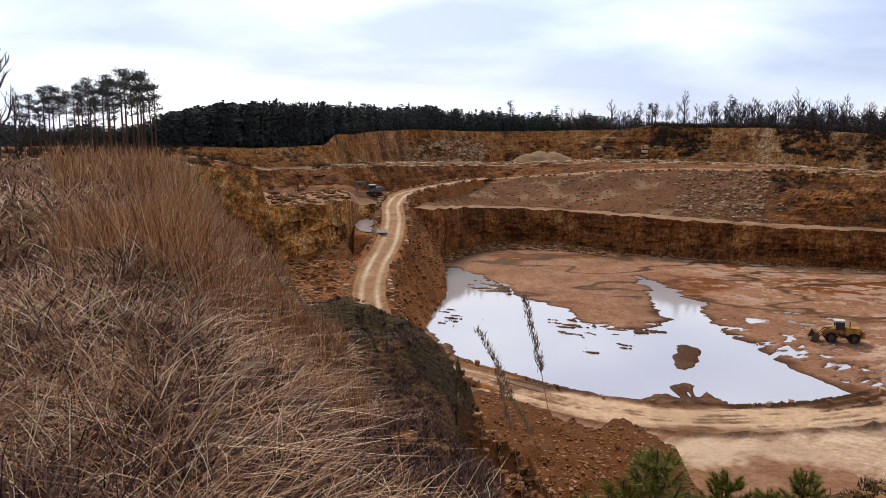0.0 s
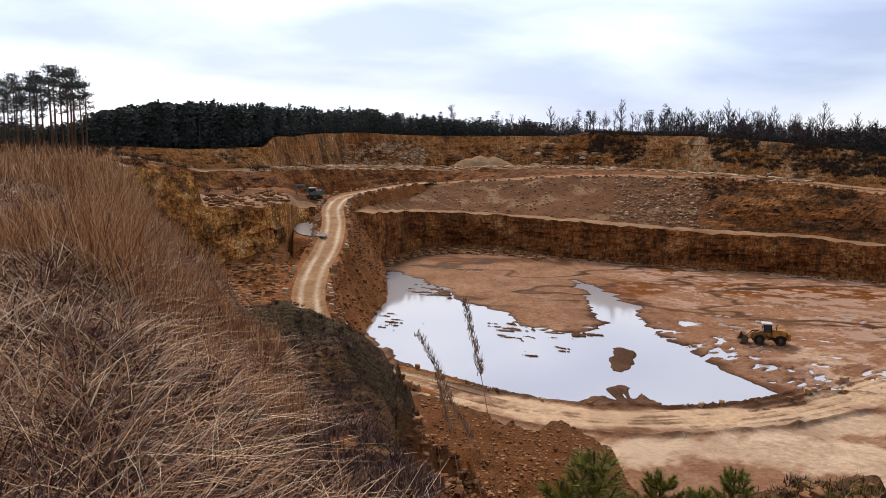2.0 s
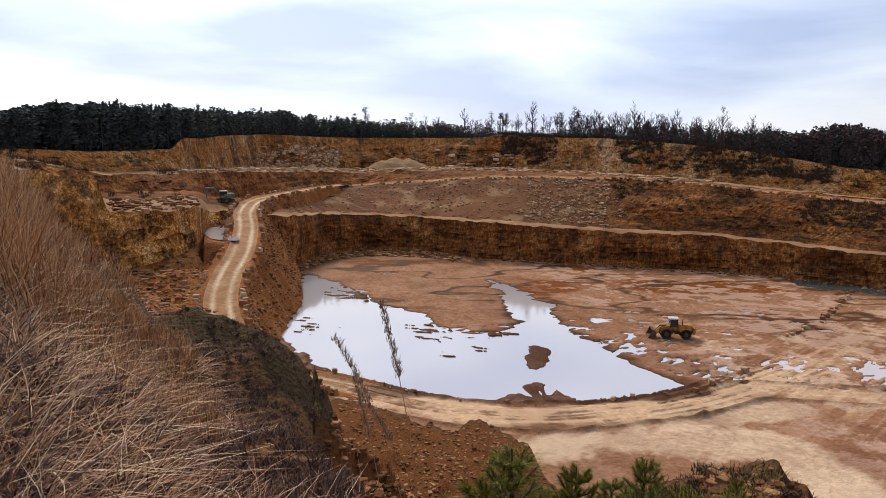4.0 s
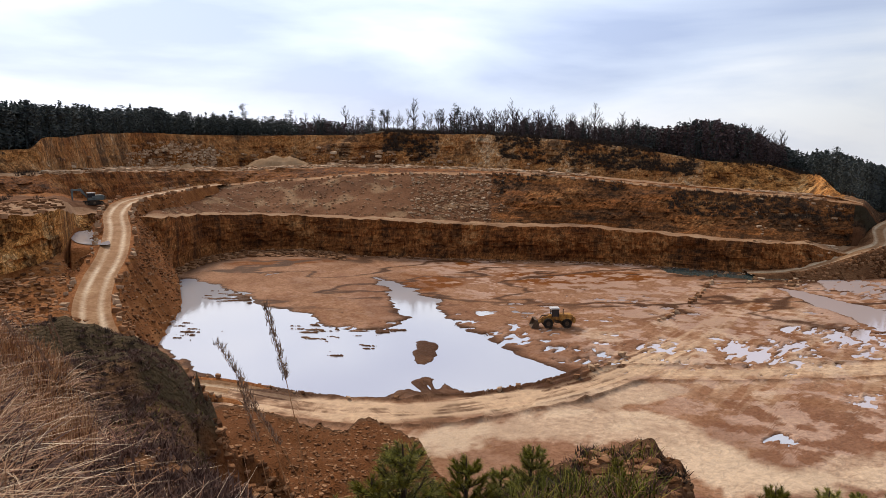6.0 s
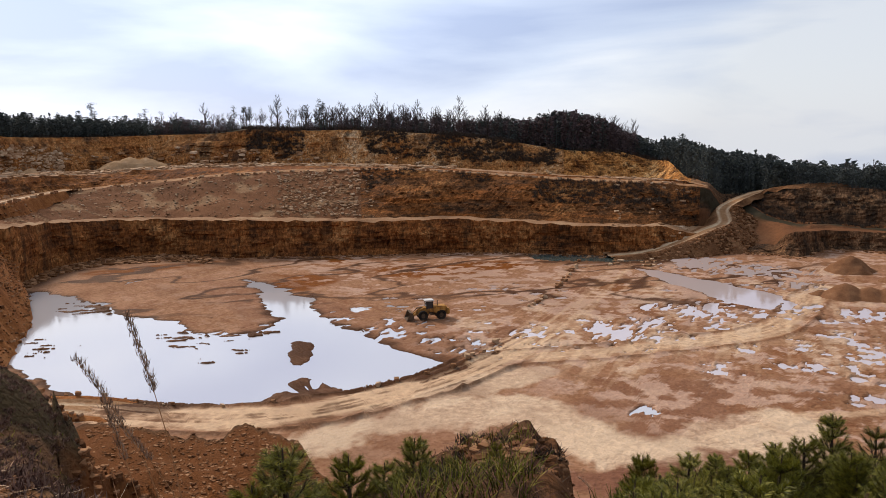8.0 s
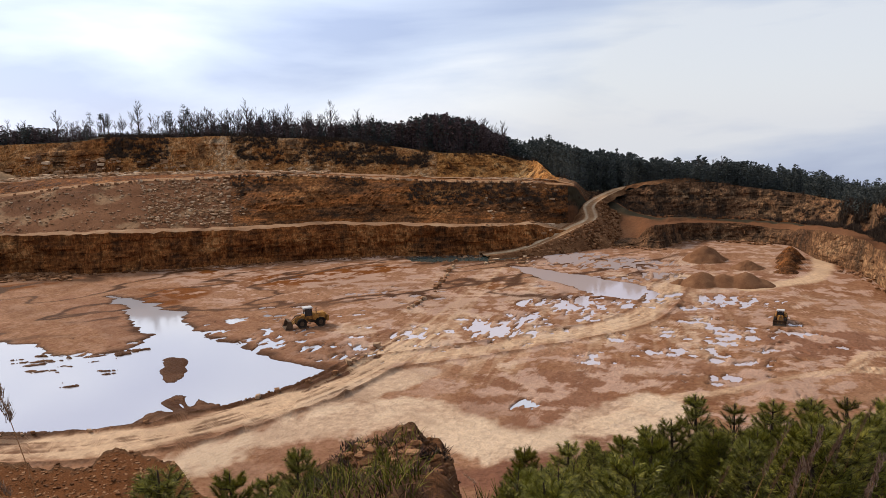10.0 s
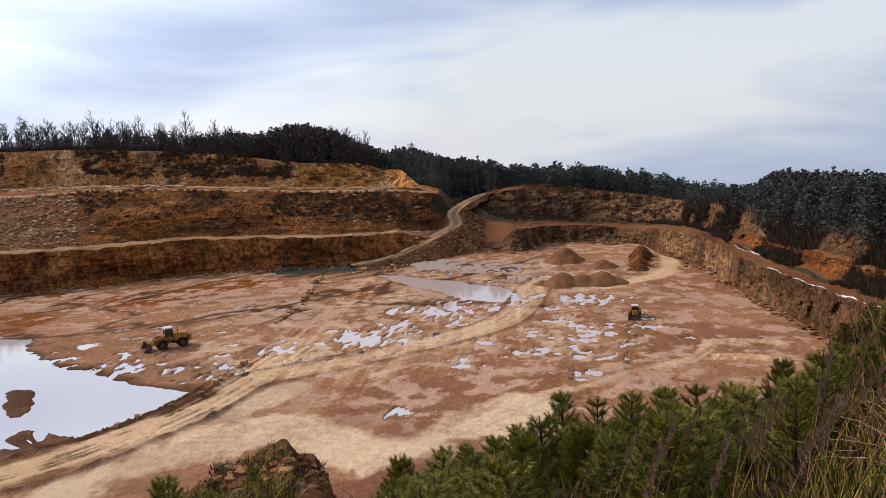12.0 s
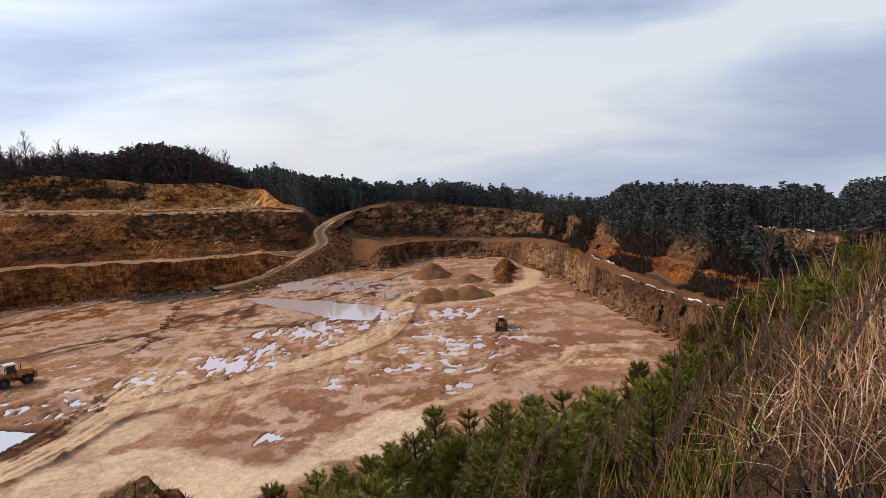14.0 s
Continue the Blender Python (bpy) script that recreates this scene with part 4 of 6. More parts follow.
def tube(bm, pts, radii, sides=6, cap=True):
    """A round bar along points."""
    rings = []
    pts = [Vector(p) for p in pts]
    for i, (p, r) in enumerate(zip(pts, radii)):
        d = (pts[min(i + 1, len(pts) - 1)] - pts[max(i - 1, 0)]).normalized()
        u = d.orthogonal().normalized()
        w = d.cross(u)
        rings.append([bm.verts.new(p + (u * math.cos(6.2832 * k / sides) + w * math.sin(6.2832 * k / sides)) * r) for k in range(sides)])
    for a, b in zip(rings[:-1], rings[1:]):
        for k in range(sides):
            bm.faces.new((a[k], a[(k + 1) % sides], b[(k + 1) % sides], b[k]))
    if cap and sides > 2:
        bm.faces.new(rings[0][::-1]); bm.faces.new(rings[-1])
    return bm


def prism(bm, outline, y0, y1):
    """An outline in x, z drawn out across y."""
    a = [bm.verts.new((x, y0, z)) for x, z in outline]
    b = [bm.verts.new((x, y1, z)) for x, z in outline]
    bm.faces.new(a); bm.faces.new(b[::-1])
    for i in range(len(a)):
        j = (i + 1) % len(a)
        bm.faces.new((a[i], b[i], b[j], a[j]))
    bmesh.ops.recalc_face_normals(bm, faces=bm.faces[:])
    return bm


def scatter(name, V, F, places, yaw, scale, mat, label, category, parent=None, jitter=None):
    """Many copies of one small mesh joined into one object of kind stuff. F: triangles or quads of one size."""
    n = len(places)
    c, s = np.cos(yaw)[:, None], np.sin(yaw)[:, None]
    sc = np.asarray(scale, float)
    if sc.ndim == 1:
        sc = np.stack([sc] * 3, -1)
    P = V[None] * sc[:, None, :]
    if jitter is not None:
        P = P + jitter
    W = np.stack([P[..., 0] * c - P[..., 1] * s, P[..., 0] * s + P[..., 1] * c, P[..., 2]], -1) + places[:, None, :]
    FF = (F[None] + (np.arange(n) * len(V))[:, None, None]).reshape(-1, F.shape[1])
    ob = raw_mesh(name, W.reshape(-1, 3), FF, mat, None, False)
    return tagged(ob, label, category, kind="stuff")


def arrays(bm):
    bmesh.ops.triangulate(bm, faces=bm.faces[:])
    bm.verts.index_update()
    V = np.array([v.co[:] for v in bm.verts]); F = np.array([[v.index for v in f.verts] for f in bm.faces])
    bm.free()
    return V, F


rng = np.random.default_rng(7)
# needles lifted and slightly blued: distance haze put into their colour
M_NEEDLE_HAZED = material("hazed_conifer_needles", [(0.036, 0.041, 0.042), (0.070, 0.079, 0.073), (0.110, 0.120, 0.094)], 0.3, 2.0, 0.9, 0, island=0.5, spec=0.1)
M_BARK = material("grey_brown_bark", [(0.03, 0.022, 0.018), (0.07, 0.05, 0.038), (0.11, 0.075, 0.05)], 2.0, 12.0, 0.95, 0.5, 14.0, (1, 1, 0.3))
M_TWIG = material("bare_twigs", [(0.055, 0.042, 0.040), (0.10, 0.078, 0.07)], 2.0, 8.0, 0.95, 0)
M_BARE = material("leafless_wood", [(0.060, 0.042, 0.045), (0.105, 0.076, 0.074), (0.17, 0.12, 0.105)], 0.3, 2.0, 0.95, 0, island=0.5, spec=0.05)
M_PINEBARK = material("orange_pine_bark", [(0.06, 0.035, 0.022), (0.13, 0.075, 0.045), (0.20, 0.12, 0.07)], 1.0, 9.0, 0.95, 0.5, 12.0, (1, 1, 0.3))
M_BRUSH = material("dark_brush", [(0.030, 0.021, 0.017), (0.060, 0.042, 0.030), (0.100, 0.068, 0.042)], 0.2, 2.0, 0.95, 0, island=0.5, spec=0.1)


# ---- woods ----
def fir_template(seed, leaves=105, round_top=0.5, size=0.085):
    """A unit-high conifer: stem and many small sprays filling a ragged envelope."""
    rnd = random.Random(seed)
    bm = bmesh.new()
    tube(bm, [(0, 0, 0), (0, 0, 0.95)], [0.016, 0.005], 3, False)
    for i in range(leaves):
        t = rnd.random() ** 0.85
        z = 0.06 + 0.94 * t
        R = 0.24 * (1 - t) ** 0.75 * (1 - round_top) + round_top * 0.25 * math.sin(math.pi * min(1, 0.22 + 0.76 * t)) ** 0.6
        a, q = rnd.uniform(0, 6.2832), (R + 0.01) * math.sqrt(rnd.uniform(0.15, 1.0)) * rnd.uniform(.8, 1.15)
        c = Vector((math.cos(a) * q, math.sin(a) * q, z))
        out = Vector((math.cos(a), math.sin(a), rnd.uniform(-.5, .6))).normalized() * size * rnd.uniform(.7, 1.4)
        w = Vector((rnd.gauss(0, 1), rnd.gauss(0, 1), rnd.gauss(0, .6))).normalized() * size * rnd.uniform(.4, .8)
        bm.faces.new([bm.verts.new(c - out * .5 + w), bm.verts.new(c - out * .5 - w), bm.verts.new(c + out)])
    bm.faces.new([bm.verts.new((0.02 * math.cos(q), 0.02 * math.sin(q), 0.93)) for q in (0, 2.1)] + [bm.verts.new((0, 0, 1.02))])
    return arrays(bm)


# the woods' skyline: bearing and height over the eye's level, in degrees
SKYLINE = [(-52, .6), (-30, .6), (-27, .5), (-21, .7), (-19.5, 1.6), (-17, 2.05), (-11.4, 2.25), (-8, 2.15), (-.6, 1.95), (4, 1.55), (9, 1.25), (15, 1.05), (19.8, 1.2), (24, 1.35), (28, 1.2), (32, 1.05), (35.8, 1.0), (37, 1.5), (39, 1.6), (41, 1.0),
           (42.6, -.1), (44.3, -.65), (45.3, -.35), (47, -.8), (51, -1.55), (55, -2.3), (59.3, -2.5), (63.5, -3.2), (67.6, -4.0), (70.4, -3.95), (72, -3.25), (75.6, -3.15), (79.4, -3.5), (84.7, -3.8), (85.7, -4.4), (86.7, -3.4), (98, -3.2)]
wa, wh = np.array(SKYLINE).T
for vi in range(3):
    n = 2300
    V, F = fir_template(vi + 3, 150, (0.05, 0.45, 0.8)[vi], .062)
    az = rng.uniform(-50, 97, n)
    top_r = np.interp(az, AZ, RZ["top"][0])
    depth = rng.uniform(0, 1, n) ** 1.5
    r = top_r + 5 + 55 * depth
    right = (az > 66) & (rng.random(n) < 0.5)
    up = np.interp(az, AZ, RZ["upin"][0])
    r = np.where(right, up + (top_r - up) * rng.uniform(0.3, 1.6, n), r)
    P = land_xyz(az, r)
    tip = np.interp(az, wa, wh) + .22 * fbm(az * .9, 3, vi, 3) - .62 * rng.random(n) ** 1.4 + np.where(rng.random(n) < .06, .28, 0)
    h = np.clip(EYE_H + r * np.tan(np.radians(tip)) - P[:, 2], 2.2, 17)
    h = np.where(right, np.minimum(h, rng.uniform(4, 8, n)), h)
    keep = ~((az > 14.5) & (az < 19) & (depth < 0.5))
    P[:, 2] -= 0.3
    wide = np.minimum(h, 9) * rng.uniform(.85, 1.35, n) * (.7, .95, 1.0)[vi] * np.where(az > 44, .75, 1)
    leafless = (az > 9) & (az < 43.2) & (rng.random(n) < .72)
    spin, size = rng.uniform(0, 6.28, n), np.stack([wide, wide, h], -1)
    k = keep & ~leafless
    scatter("forest", V, F, P[k], spin[k], size[k], M_NEEDLE_HAZED, "dark belt of spruce and pine woods on the quarry rim", "woods")
    k = keep & leafless
    scatter("bare_woods", V, F, P[k], spin[k], size[k], M_BARE, "purplish-brown leafless woods on the quarry rim", "woods")

# a wooded hill far off
for vi in range(2):
    n = 500
    V, F = fir_template(vi + 20, 60, .5, .12)
    az = rng.uniform(46, 70, n)
    r = rng.uniform(380, 620, n)
    P = polar(az, r, land_z(az, r) - 0.5)
    h = rng.uniform(8, 12, n) * np.interp(az, [46, 52, 56, 62, 70], [1.2, 1.35, 1.35, 1.0, 0.7])
    scatter("far_woods", V, F, P, rng.uniform(0, 6.28, n), np.stack([h * .8, h * .8, h], -1), M_NEEDLE_HAZED, "distant hazy wooded hillside beyond the quarry", "woods")


def bare_tree(seed, height):
    """A leafless birch-like tree: tapered trunk and forked thin branches."""
    rnd = random.Random(seed)
    root = thing("bare_tree", "slender leafless tree standing among brush on the rim", "tree", "bare trees on the rim")
    tr_, br = bmesh.new(), bmesh.new()
    pts = [Vector((0, 0, -0.4))]
    for i in range(6):
        pts.append(pts[-1] + Vector((rnd.uniform(-.05, .05) * height / 8, rnd.uniform(-.05, .05) * height / 8, height / 6)))
    tube(tr_, pts, [0.016 * height * (1 - 0.15 * i) + 0.01 for i in range(7)], 5)

    def grow(p, d, length, rad, depth):
        q = p + d * length * 0.5 + Vector((rnd.uniform(-.1, .1), rnd.uniform(-.1, .1), 0.05)) * length
        e = q + (d + Vector((0, 0, 0.25))).normalized() * length * 0.5
        tube(br, [p, q, e], [rad, rad * 0.75, rad * 0.4], 3, False)
        if depth:
            for s in (p.lerp(q, 0.9), q.lerp(e, 0.5), e):
                for _ in range(2 if depth > 1 else 1):
                    nd = (d + Vector((rnd.uniform(-.9, .9), rnd.uniform(-.9, .9), rnd.uniform(-.1, .8)))).normalized()
                    grow(s, nd, length * rnd.uniform(.4, .6), rad * 0.5, depth - 1)
    for i in range(11):
        t = rnd.uniform(0.32, 0.97)
        k = t * 6
        p = pts[int(k)].lerp(pts[min(int(k) + 1, 6)], k - int(k))
        a = rnd.uniform(0, 6.28)
        d = Vector((math.cos(a), math.sin(a), rnd.uniform(0.7, 1.5))).normalized()
        grow(p, d, height * 0.27 * (1.25 - t), 0.0085 * height * (1.2 - t) + 0.035, 2)
    part("trunk", tr_, M_BARK, root)
    tagged(part("crown", br, M_TWIG, root), kind="stuff")
    return root


def scots_pine(seed, height, crown_from=0.55, clumps=26):
    """A tall pine: bare orange trunk, a few limbs, an uneven crown of needle clumps."""
    rnd = random.Random(seed)
    root = thing("pine_tree", "tall pine with a bare trunk and dark ragged crown", "tree", "pines on the rim")
    tb, cb = bmesh.new(), bmesh.new()
    lean = Vector((rnd.uniform(-.03, .03), rnd.uniform(-.03, .03), 1))
    pts = [lean * height * t + Vector((0, 0, -0.3 if t == 0 else 0)) for t in (0, .25, .5, .75, 1)]
    tube(tb, pts, [0.016 * height, .013 * height, .010 * height, .007 * height, .002 * height], 6)
    for i in range(clumps):
        t = rnd.uniform(crown_from, 1.0)
        a = rnd.uniform(0, 6.28)
        reach = height * rnd.uniform(0.03, 0.12) * (1.15 - 0.7 * (t - crown_from) / (1 - crown_from))
        p = lean * height * t
        e = p + Vector((math.cos(a) * reach, math.sin(a) * reach, reach * rnd.uniform(-.05, .5)))
        tube(tb, [p, p.lerp(e, .6) - Vector((0, 0, .03 * reach)), e], [.004 * height, .003 * height, .0015 * height], 3, False)
        R = height * rnd.uniform(0.03, 0.055)
        for _ in range(34):
            o = Vector((rnd.gauss(0, 1), rnd.gauss(0, 1), rnd.gauss(0, .45))) * R * 0.8
            d = Vector((rnd.gauss(0, 1), rnd.gauss(0, 1), rnd.gauss(.4, .7))).normalized() * R * 0.55
            w = d.orthogonal().normalized() * R * 0.16
            c = e + o
            cb.faces.new([cb.verts.new(c - w), cb.verts.new(c + w), cb.verts.new(c + d)])
    part("trunk", tb, M_PINEBARK, root)
    tagged(part("crown", cb, M_NEEDLE_HAZED, root), kind="stuff")
    return root


def plant(kinds_, az, r, scale, spin, sink=0.0):
    for i in range(len(az)):
        src = kinds_[i % len(kinds_)]
        p = land_xyz(az[i], r[i])[0]
        m = pose(p[0], p[1], p[2] - sink, 0, 0, spin[i])
        if i < len(kinds_):
            src.matrix_basis = m @ Matrix.Diagonal((*[scale[i]] * 3, 1))
        else:
            src.scale = [1, 1, 1]
            o = copy_thing(src, m)
            o.scale = [scale[i]] * 3
    for i, src in enumerate(kinds_[:len(az)]):
        p = land_xyz(az[i], r[i])[0]
        src.matrix_basis = pose(p[0], p[1], p[2] - sink, 0, 0, spin[i]) @ Matrix.Diagonal((*[scale[i]] * 3, 1))


# leafless trees along the far rim
bares = [bare_tree(i, 8.0) for i in range(5)]
az = np.concatenate([np.sort(rng.uniform(8.5, 19, 38)), np.sort(rng.uniform(19, 35, 110)), rng.uniform(37.0, 43, 30), rng.uniform(56.5, 61, 5), [12.2, 17.2, 24.5, 27.4, 30.4, 32.4]])
sc = np.concatenate([rng.uniform(.55, 1.0, 38), rng.uniform(.65, 1.2, 110), rng.uniform(1.1, 1.6, 30), rng.uniform(.9, 1.2, 5), [1.3, 1.5, 1.5, 1.4, 1.55, 1.4]])
plant(bares, az, np.interp(az, AZ, RZ["top"][0]) + rng.uniform(8, 40, len(az)), sc * (1 + .35 * np.interp(az, AZ, back)), rng.uniform(0, 360, len(az)))

# pines that stand out of the skyline
pines = [scots_pine(40 + i, 10.0, (0.42, 0.5, 0.58)[i % 3]) for i in range(4)]
az = np.array([1.1, 2.9, 3.6, 5.0, 5.15, 6.0, 7.0, 7.9, 8.3, 14.2, 14.9, 15.3, 19.2, 20.2, 20.5, 46.4, 47.3, 48.2])
sc = np.array([.75, .75, .72, 1.05, .8, .62, .62, .72, .85, .8, .75, .7, .8, 1.0, .9, 1.3, 1.2, 1.1])
plant(pines, az, np.interp(az, AZ, RZ["top"][0]) + 22, sc * (1 + .35 * np.interp(az, AZ, back)), rng.uniform(0, 360, len(az)))
# the stand of tall pines on the rise
tall = [scots_pine(60 + i, 20.0, (0.56, 0.62, 0.50, 0.58)[i % 4], 27) for i in range(4)]
n = 26
az = np.concatenate([np.linspace(-27.4, -20.3, n - 2) + rng.uniform(-.15, .15, n - 2), [-28.6, -28.0]])
want = np.interp(az, [-29, -28, -26.5, -24, -22.4, -21.4, -20.2], [2.2, 2.9, 3.1, 3.6, 4.4, 4.3, 3.9]) + rng.uniform(-.75, .1, n)
r = rng.uniform(172, 192, n)
hgt = EYE_H + r * np.tan(np.radians(want)) - land_z(az, r)
plant(tall, az, r, hgt / 20.0, rng.uniform(0, 360, n))
for o in list(scene.objects):
    if o.name.startswith("pine_tree") and o.parent is None and o.location.x < -50:
        tagged(o, "tall bare-trunked pine in a stand on the rise", "tree", "stand of tall pines")
# bare saplings beside the stand
plant([bare_tree(90, 9.0), bare_tree(91, 9.0)], np.array([-29.8, -28.9, -30.6]), np.array([60, 66, 58]), np.array([1.0, .85, .9]), np.array([0, 90, 200]))


# brush on ledges and rims: tangles of short twigs
def twig_tuft(seed, n=26):
    rnd = random.Random(seed)
    bm = bmesh.new()
    for _ in range(n):
        p = Vector((rnd.gauss(0, .22), rnd.gauss(0, .22), 0))
        d = Vector((rnd.gauss(0, .4), rnd.gauss(0, .4), 1)).normalized() * rnd.uniform(.4, 1.0)
        w = Vector((rnd.gauss(0, 1), rnd.gauss(0, 1), 0)).normalized() * .05
        bm.faces.new([bm.verts.new(p - w), bm.verts.new(p + w), bm.verts.new(p + d)])
    return arrays(bm)


def brush_on(name, a0, a1, ra, rb, u0, u1, n, size, mat, label, seed):
    V, F = twig_tuft(seed)
    az = rng.uniform(a0, a1, n)
    lo, hi = np.interp(az, AZ, RZ[ra][0]), np.interp(az, AZ, RZ[rb][0])
    r = lo + (hi - lo) * rng.uniform(u0, u1, n)
    keep = fbm(polar(az, r)[:, 0] * .08, polar(az, r)[:, 1] * .08, 2, 3) > -0.25
    P = land_xyz(az, r)[keep]
    scatter(name, V, F, P, rng.uniform(0, 6.28, len(P)), rng.uniform(.5, 1.3, len(P)) * size, mat, label, "brush")


brush_on("brush", 14, 48, "top", "plateau", -0.02, .35, 1800, 2.2, M_BRUSH, "dark leafless brush along the far rim", 1)
brush_on("brush", -50, 20, "top", "plateau", .02, .5, 1500, 1.6, M_BRUSH, "dark heath brush at the edge of the woods", 2)
brush_on("brush", 15, 37.5, "upin", "top", .35, 1.0, 1500, 1.7, M_BRUSH, "leafless shrubs clinging to the upper rock face", 3)
brush_on("brush", 23, 49, "bench", "rout", .45, 1.0, 1100, 1.2, M_BRUSH, "dark shrubs on the terraced rock face", 4)
brush_on("brush", 66, 96, "upin", "top", .0, 1.0, 3200, 1.9, M_BRUSH, "dark shrubs on the side face below the woods", 8)
brush_on("brush", 64, 96, "ctop", "upin", .45, 1.0, 2200, 1.6, M_BRUSH, "dark shrubs on the ledge below the woods", 5)
brush_on("brush", -50, -8, "bench", "top", 0, 1.0, 700, 1.3, M_BRUSH, "dark shrubs above the rocky ledge", 6)
brush_on("brush", 49, 70, "rout", "top", 0, 1.0, 700, 1.3, M_BRUSH, "dark shrubs on the far slope", 7)


# ---- stones ----
M_STONE = material("pale_limestone_blocks", [(0.19, 0.095, 0.042), (0.36, 0.21, 0.11), (0.58, 0.42, 0.27)], 0.6, 4.0, 0.92, 0.5, 6.0, island=0.55)
M_STONED = material("brown_rubble", [(0.085, 0.036, 0.015), (0.20, 0.090, 0.037), (0.36, 0.195, 0.098)], 0.6, 4.0, 0.92, 0.5, 6.0, island=0.6)


def stone_bm(seed, cuts=1):
    """A broken block: a cube cut by slanted planes and roughened."""
    rnd = random.Random(seed)
    bm = bmesh.new()
    bmesh.ops.create_cube(bm, size=1)
    for v in bm.verts:
        v.co = Vector((v.co.x * rnd.uniform(.8, 1.3), v.co.y * rnd.uniform(.7, 1.1), v.co.z * rnd.uniform(.6, .95)))
        v.co += Vector((rnd.uniform(-.16, .16), rnd.uniform(-.16, .16), rnd.uniform(-.1, .1)))
    bmesh.ops.bevel(bm, geom=bm.edges[:], offset=0.09, segments=cuts, affect="EDGES", clamp_overlap=True)
    for v in bm.verts:
        v.co += Vector((rnd.uniform(-.05, .05), rnd.uniform(-.05, .05), rnd.uniform(-.05, .05)))
    return bm


STONES = [arrays(stone_bm(s)) for s in range(5)]
boulder_meshes = []
for s in range(5):
    bm = stone_bm(50 + s, 2)
    me = bpy.data.meshes.new("boulder")
    bm.to_mesh(me); bm.free()
    me.materials.append(M_STONED if s < 3 else M_STONE)
    boulder_meshes.append(me)


def boulder(x, y, z, size, label, group):
    ob = new("boulder", boulder_meshes[int(rng.integers(5))])
    ob.matrix_basis = pose(x, y, z + size * 0.22, 0, 0, rng.uniform(0, 360)) @ Matrix.Diagonal((size * rng.uniform(.8, 1.3), size, size * rng.uniform(.75, 1.1), 1))
    return tagged(ob, label, "boulder", group)


def floor_z(x, y):
    a = math.degrees(math.atan2(x, y))
    return float(land_z(a, math.hypot(x, y))[0])


def along(c, step):
    d = np.concatenate([[0], np.cumsum(np.linalg.norm(np.diff(c[:, :2], axis=0), axis=1))])
    s = np.arange(0, d[-1], step)
    return np.stack([np.interp(s, d, c[:, k]) for k in range(c.shape[1])], -1)


# rows of blocks that guard the roads
hp = along(haul_c, 1.9)
tg = np.gradient(hp[:, :2], axis=0); tg /= np.linalg.norm(tg, axis=1)[:, None]
for i in range(8, len(hp) - 6):
    for sgn in (-1, 1):
        if rng.random() < 0.72:
            o = sgn * (3.4 + rng.uniform(-.3, .5))
            boulder(hp[i, 0] + tg[i, 1] * o, hp[i, 1] - tg[i, 0] * o, hp[i, 2] + 0.36, rng.uniform(.5, 1.05), "rough limestone block lining the haul road", "blocks along the haul road")
for a in np.sort(rng.uniform(1.5, 47, 130)):
    rr = float(np.interp(a, AZ, RZ["rout"][0])) + 0.5
    p = land_xyz(a, rr)[0]
    boulder(p[0] + rng.uniform(-.5, .5), p[1] + rng.uniform(-.5, .5), p[2], rng.uniform(.35, 1.0), "pale limestone block on the edge of the middle road", "blocks along the middle road")
for (x0, y0), (x1, y1), n in (((81.4, 113.6), (88.8, 118.8), 6), ((94.9, 123.2), (121, 148), 15)):
    for t in np.linspace(0, 1, n):
        x, y = x0 + (x1 - x0) * t + rng.uniform(-.5, .5), y0 + (y1 - y0) * t + rng.uniform(-.5, .5)
        boulder(x, y, floor_z(x, y), rng.uniform(.55, 1.1), "brown block in a row across the quarry floor", "blocks across the floor")
for x, y in ((38.6, 87.2), (41.5, 87.6), (50.8, 89.0), (54.3, 91.0), (55.4, 91.6), (57.6, 92.6), (58.6, 93.4), (62.6, 96.5), (46.2, 88.2)):
    boulder(x, y, floor_z(x, y), rng.uniform(.55, .95), "brown block on the shore of the pool", "blocks on the shore")
sh = along(SHORE_ROAD, 1.3)
for x, y in sh[:34]:
    if rng.random() < 0.4:
        xx, yy = x + rng.uniform(-.6, .6) + 1.2, y + 4.4 + rng.uniform(-.5, .5)
        boulder(xx, yy, floor_z(xx, yy), rng.uniform(.2, .5), "small brown stone beside the shore road", "stones beside the shore road")


def rubble(name, a0, a1, ra, rb, u0, u1, n, s0, s1, mat, label):
    per = n // 2
    for k in range(2):
        V, F = STONES[(k * 2 + int(a0)) % 5]
        az = rng.uniform(a0, a1, per)
        lo, hi = np.interp(az, AZ, RZ[ra][0]), np.interp(az, AZ, RZ[rb][0])
        r = lo + (hi - lo) * rng.uniform(u0, u1, per)
        P = land_xyz(az, r)
        size = s0 + (s1 - s0) * rng.uniform(0, 1, per) ** 3
        P[:, 2] += size * 0.1
        scatter(name, V, F, P, rng.uniform(0, 6.28, per), np.stack([size * rng.uniform(.8, 1.4, per), size, size * rng.uniform(.5, .9, per)], -1), mat, label, "rubble")


rubble("rubble", -8, 20, "upb", "upin", .05, 1.1, 2600, .4, 2.0, M_STONE, "pale broken limestone heaped under the upper face")
rubble("rubble", 8, 30, "upb", "upin", .1, 1.05, 1600, .4, 2.2, M_STONE, "pale limestone blocks on the upper bench")
rubble("rubble", -3, 3, "upin", "top", -.6, .7, 3200, .4, 1.5, M_STONE, "collapsed pale limestone against the upper face")
rubble("rubble", 41, 47, "upb", "top", -.6, .5, 300, .3, 1.4, M_STONE, "pale stones spilled beside the woods")
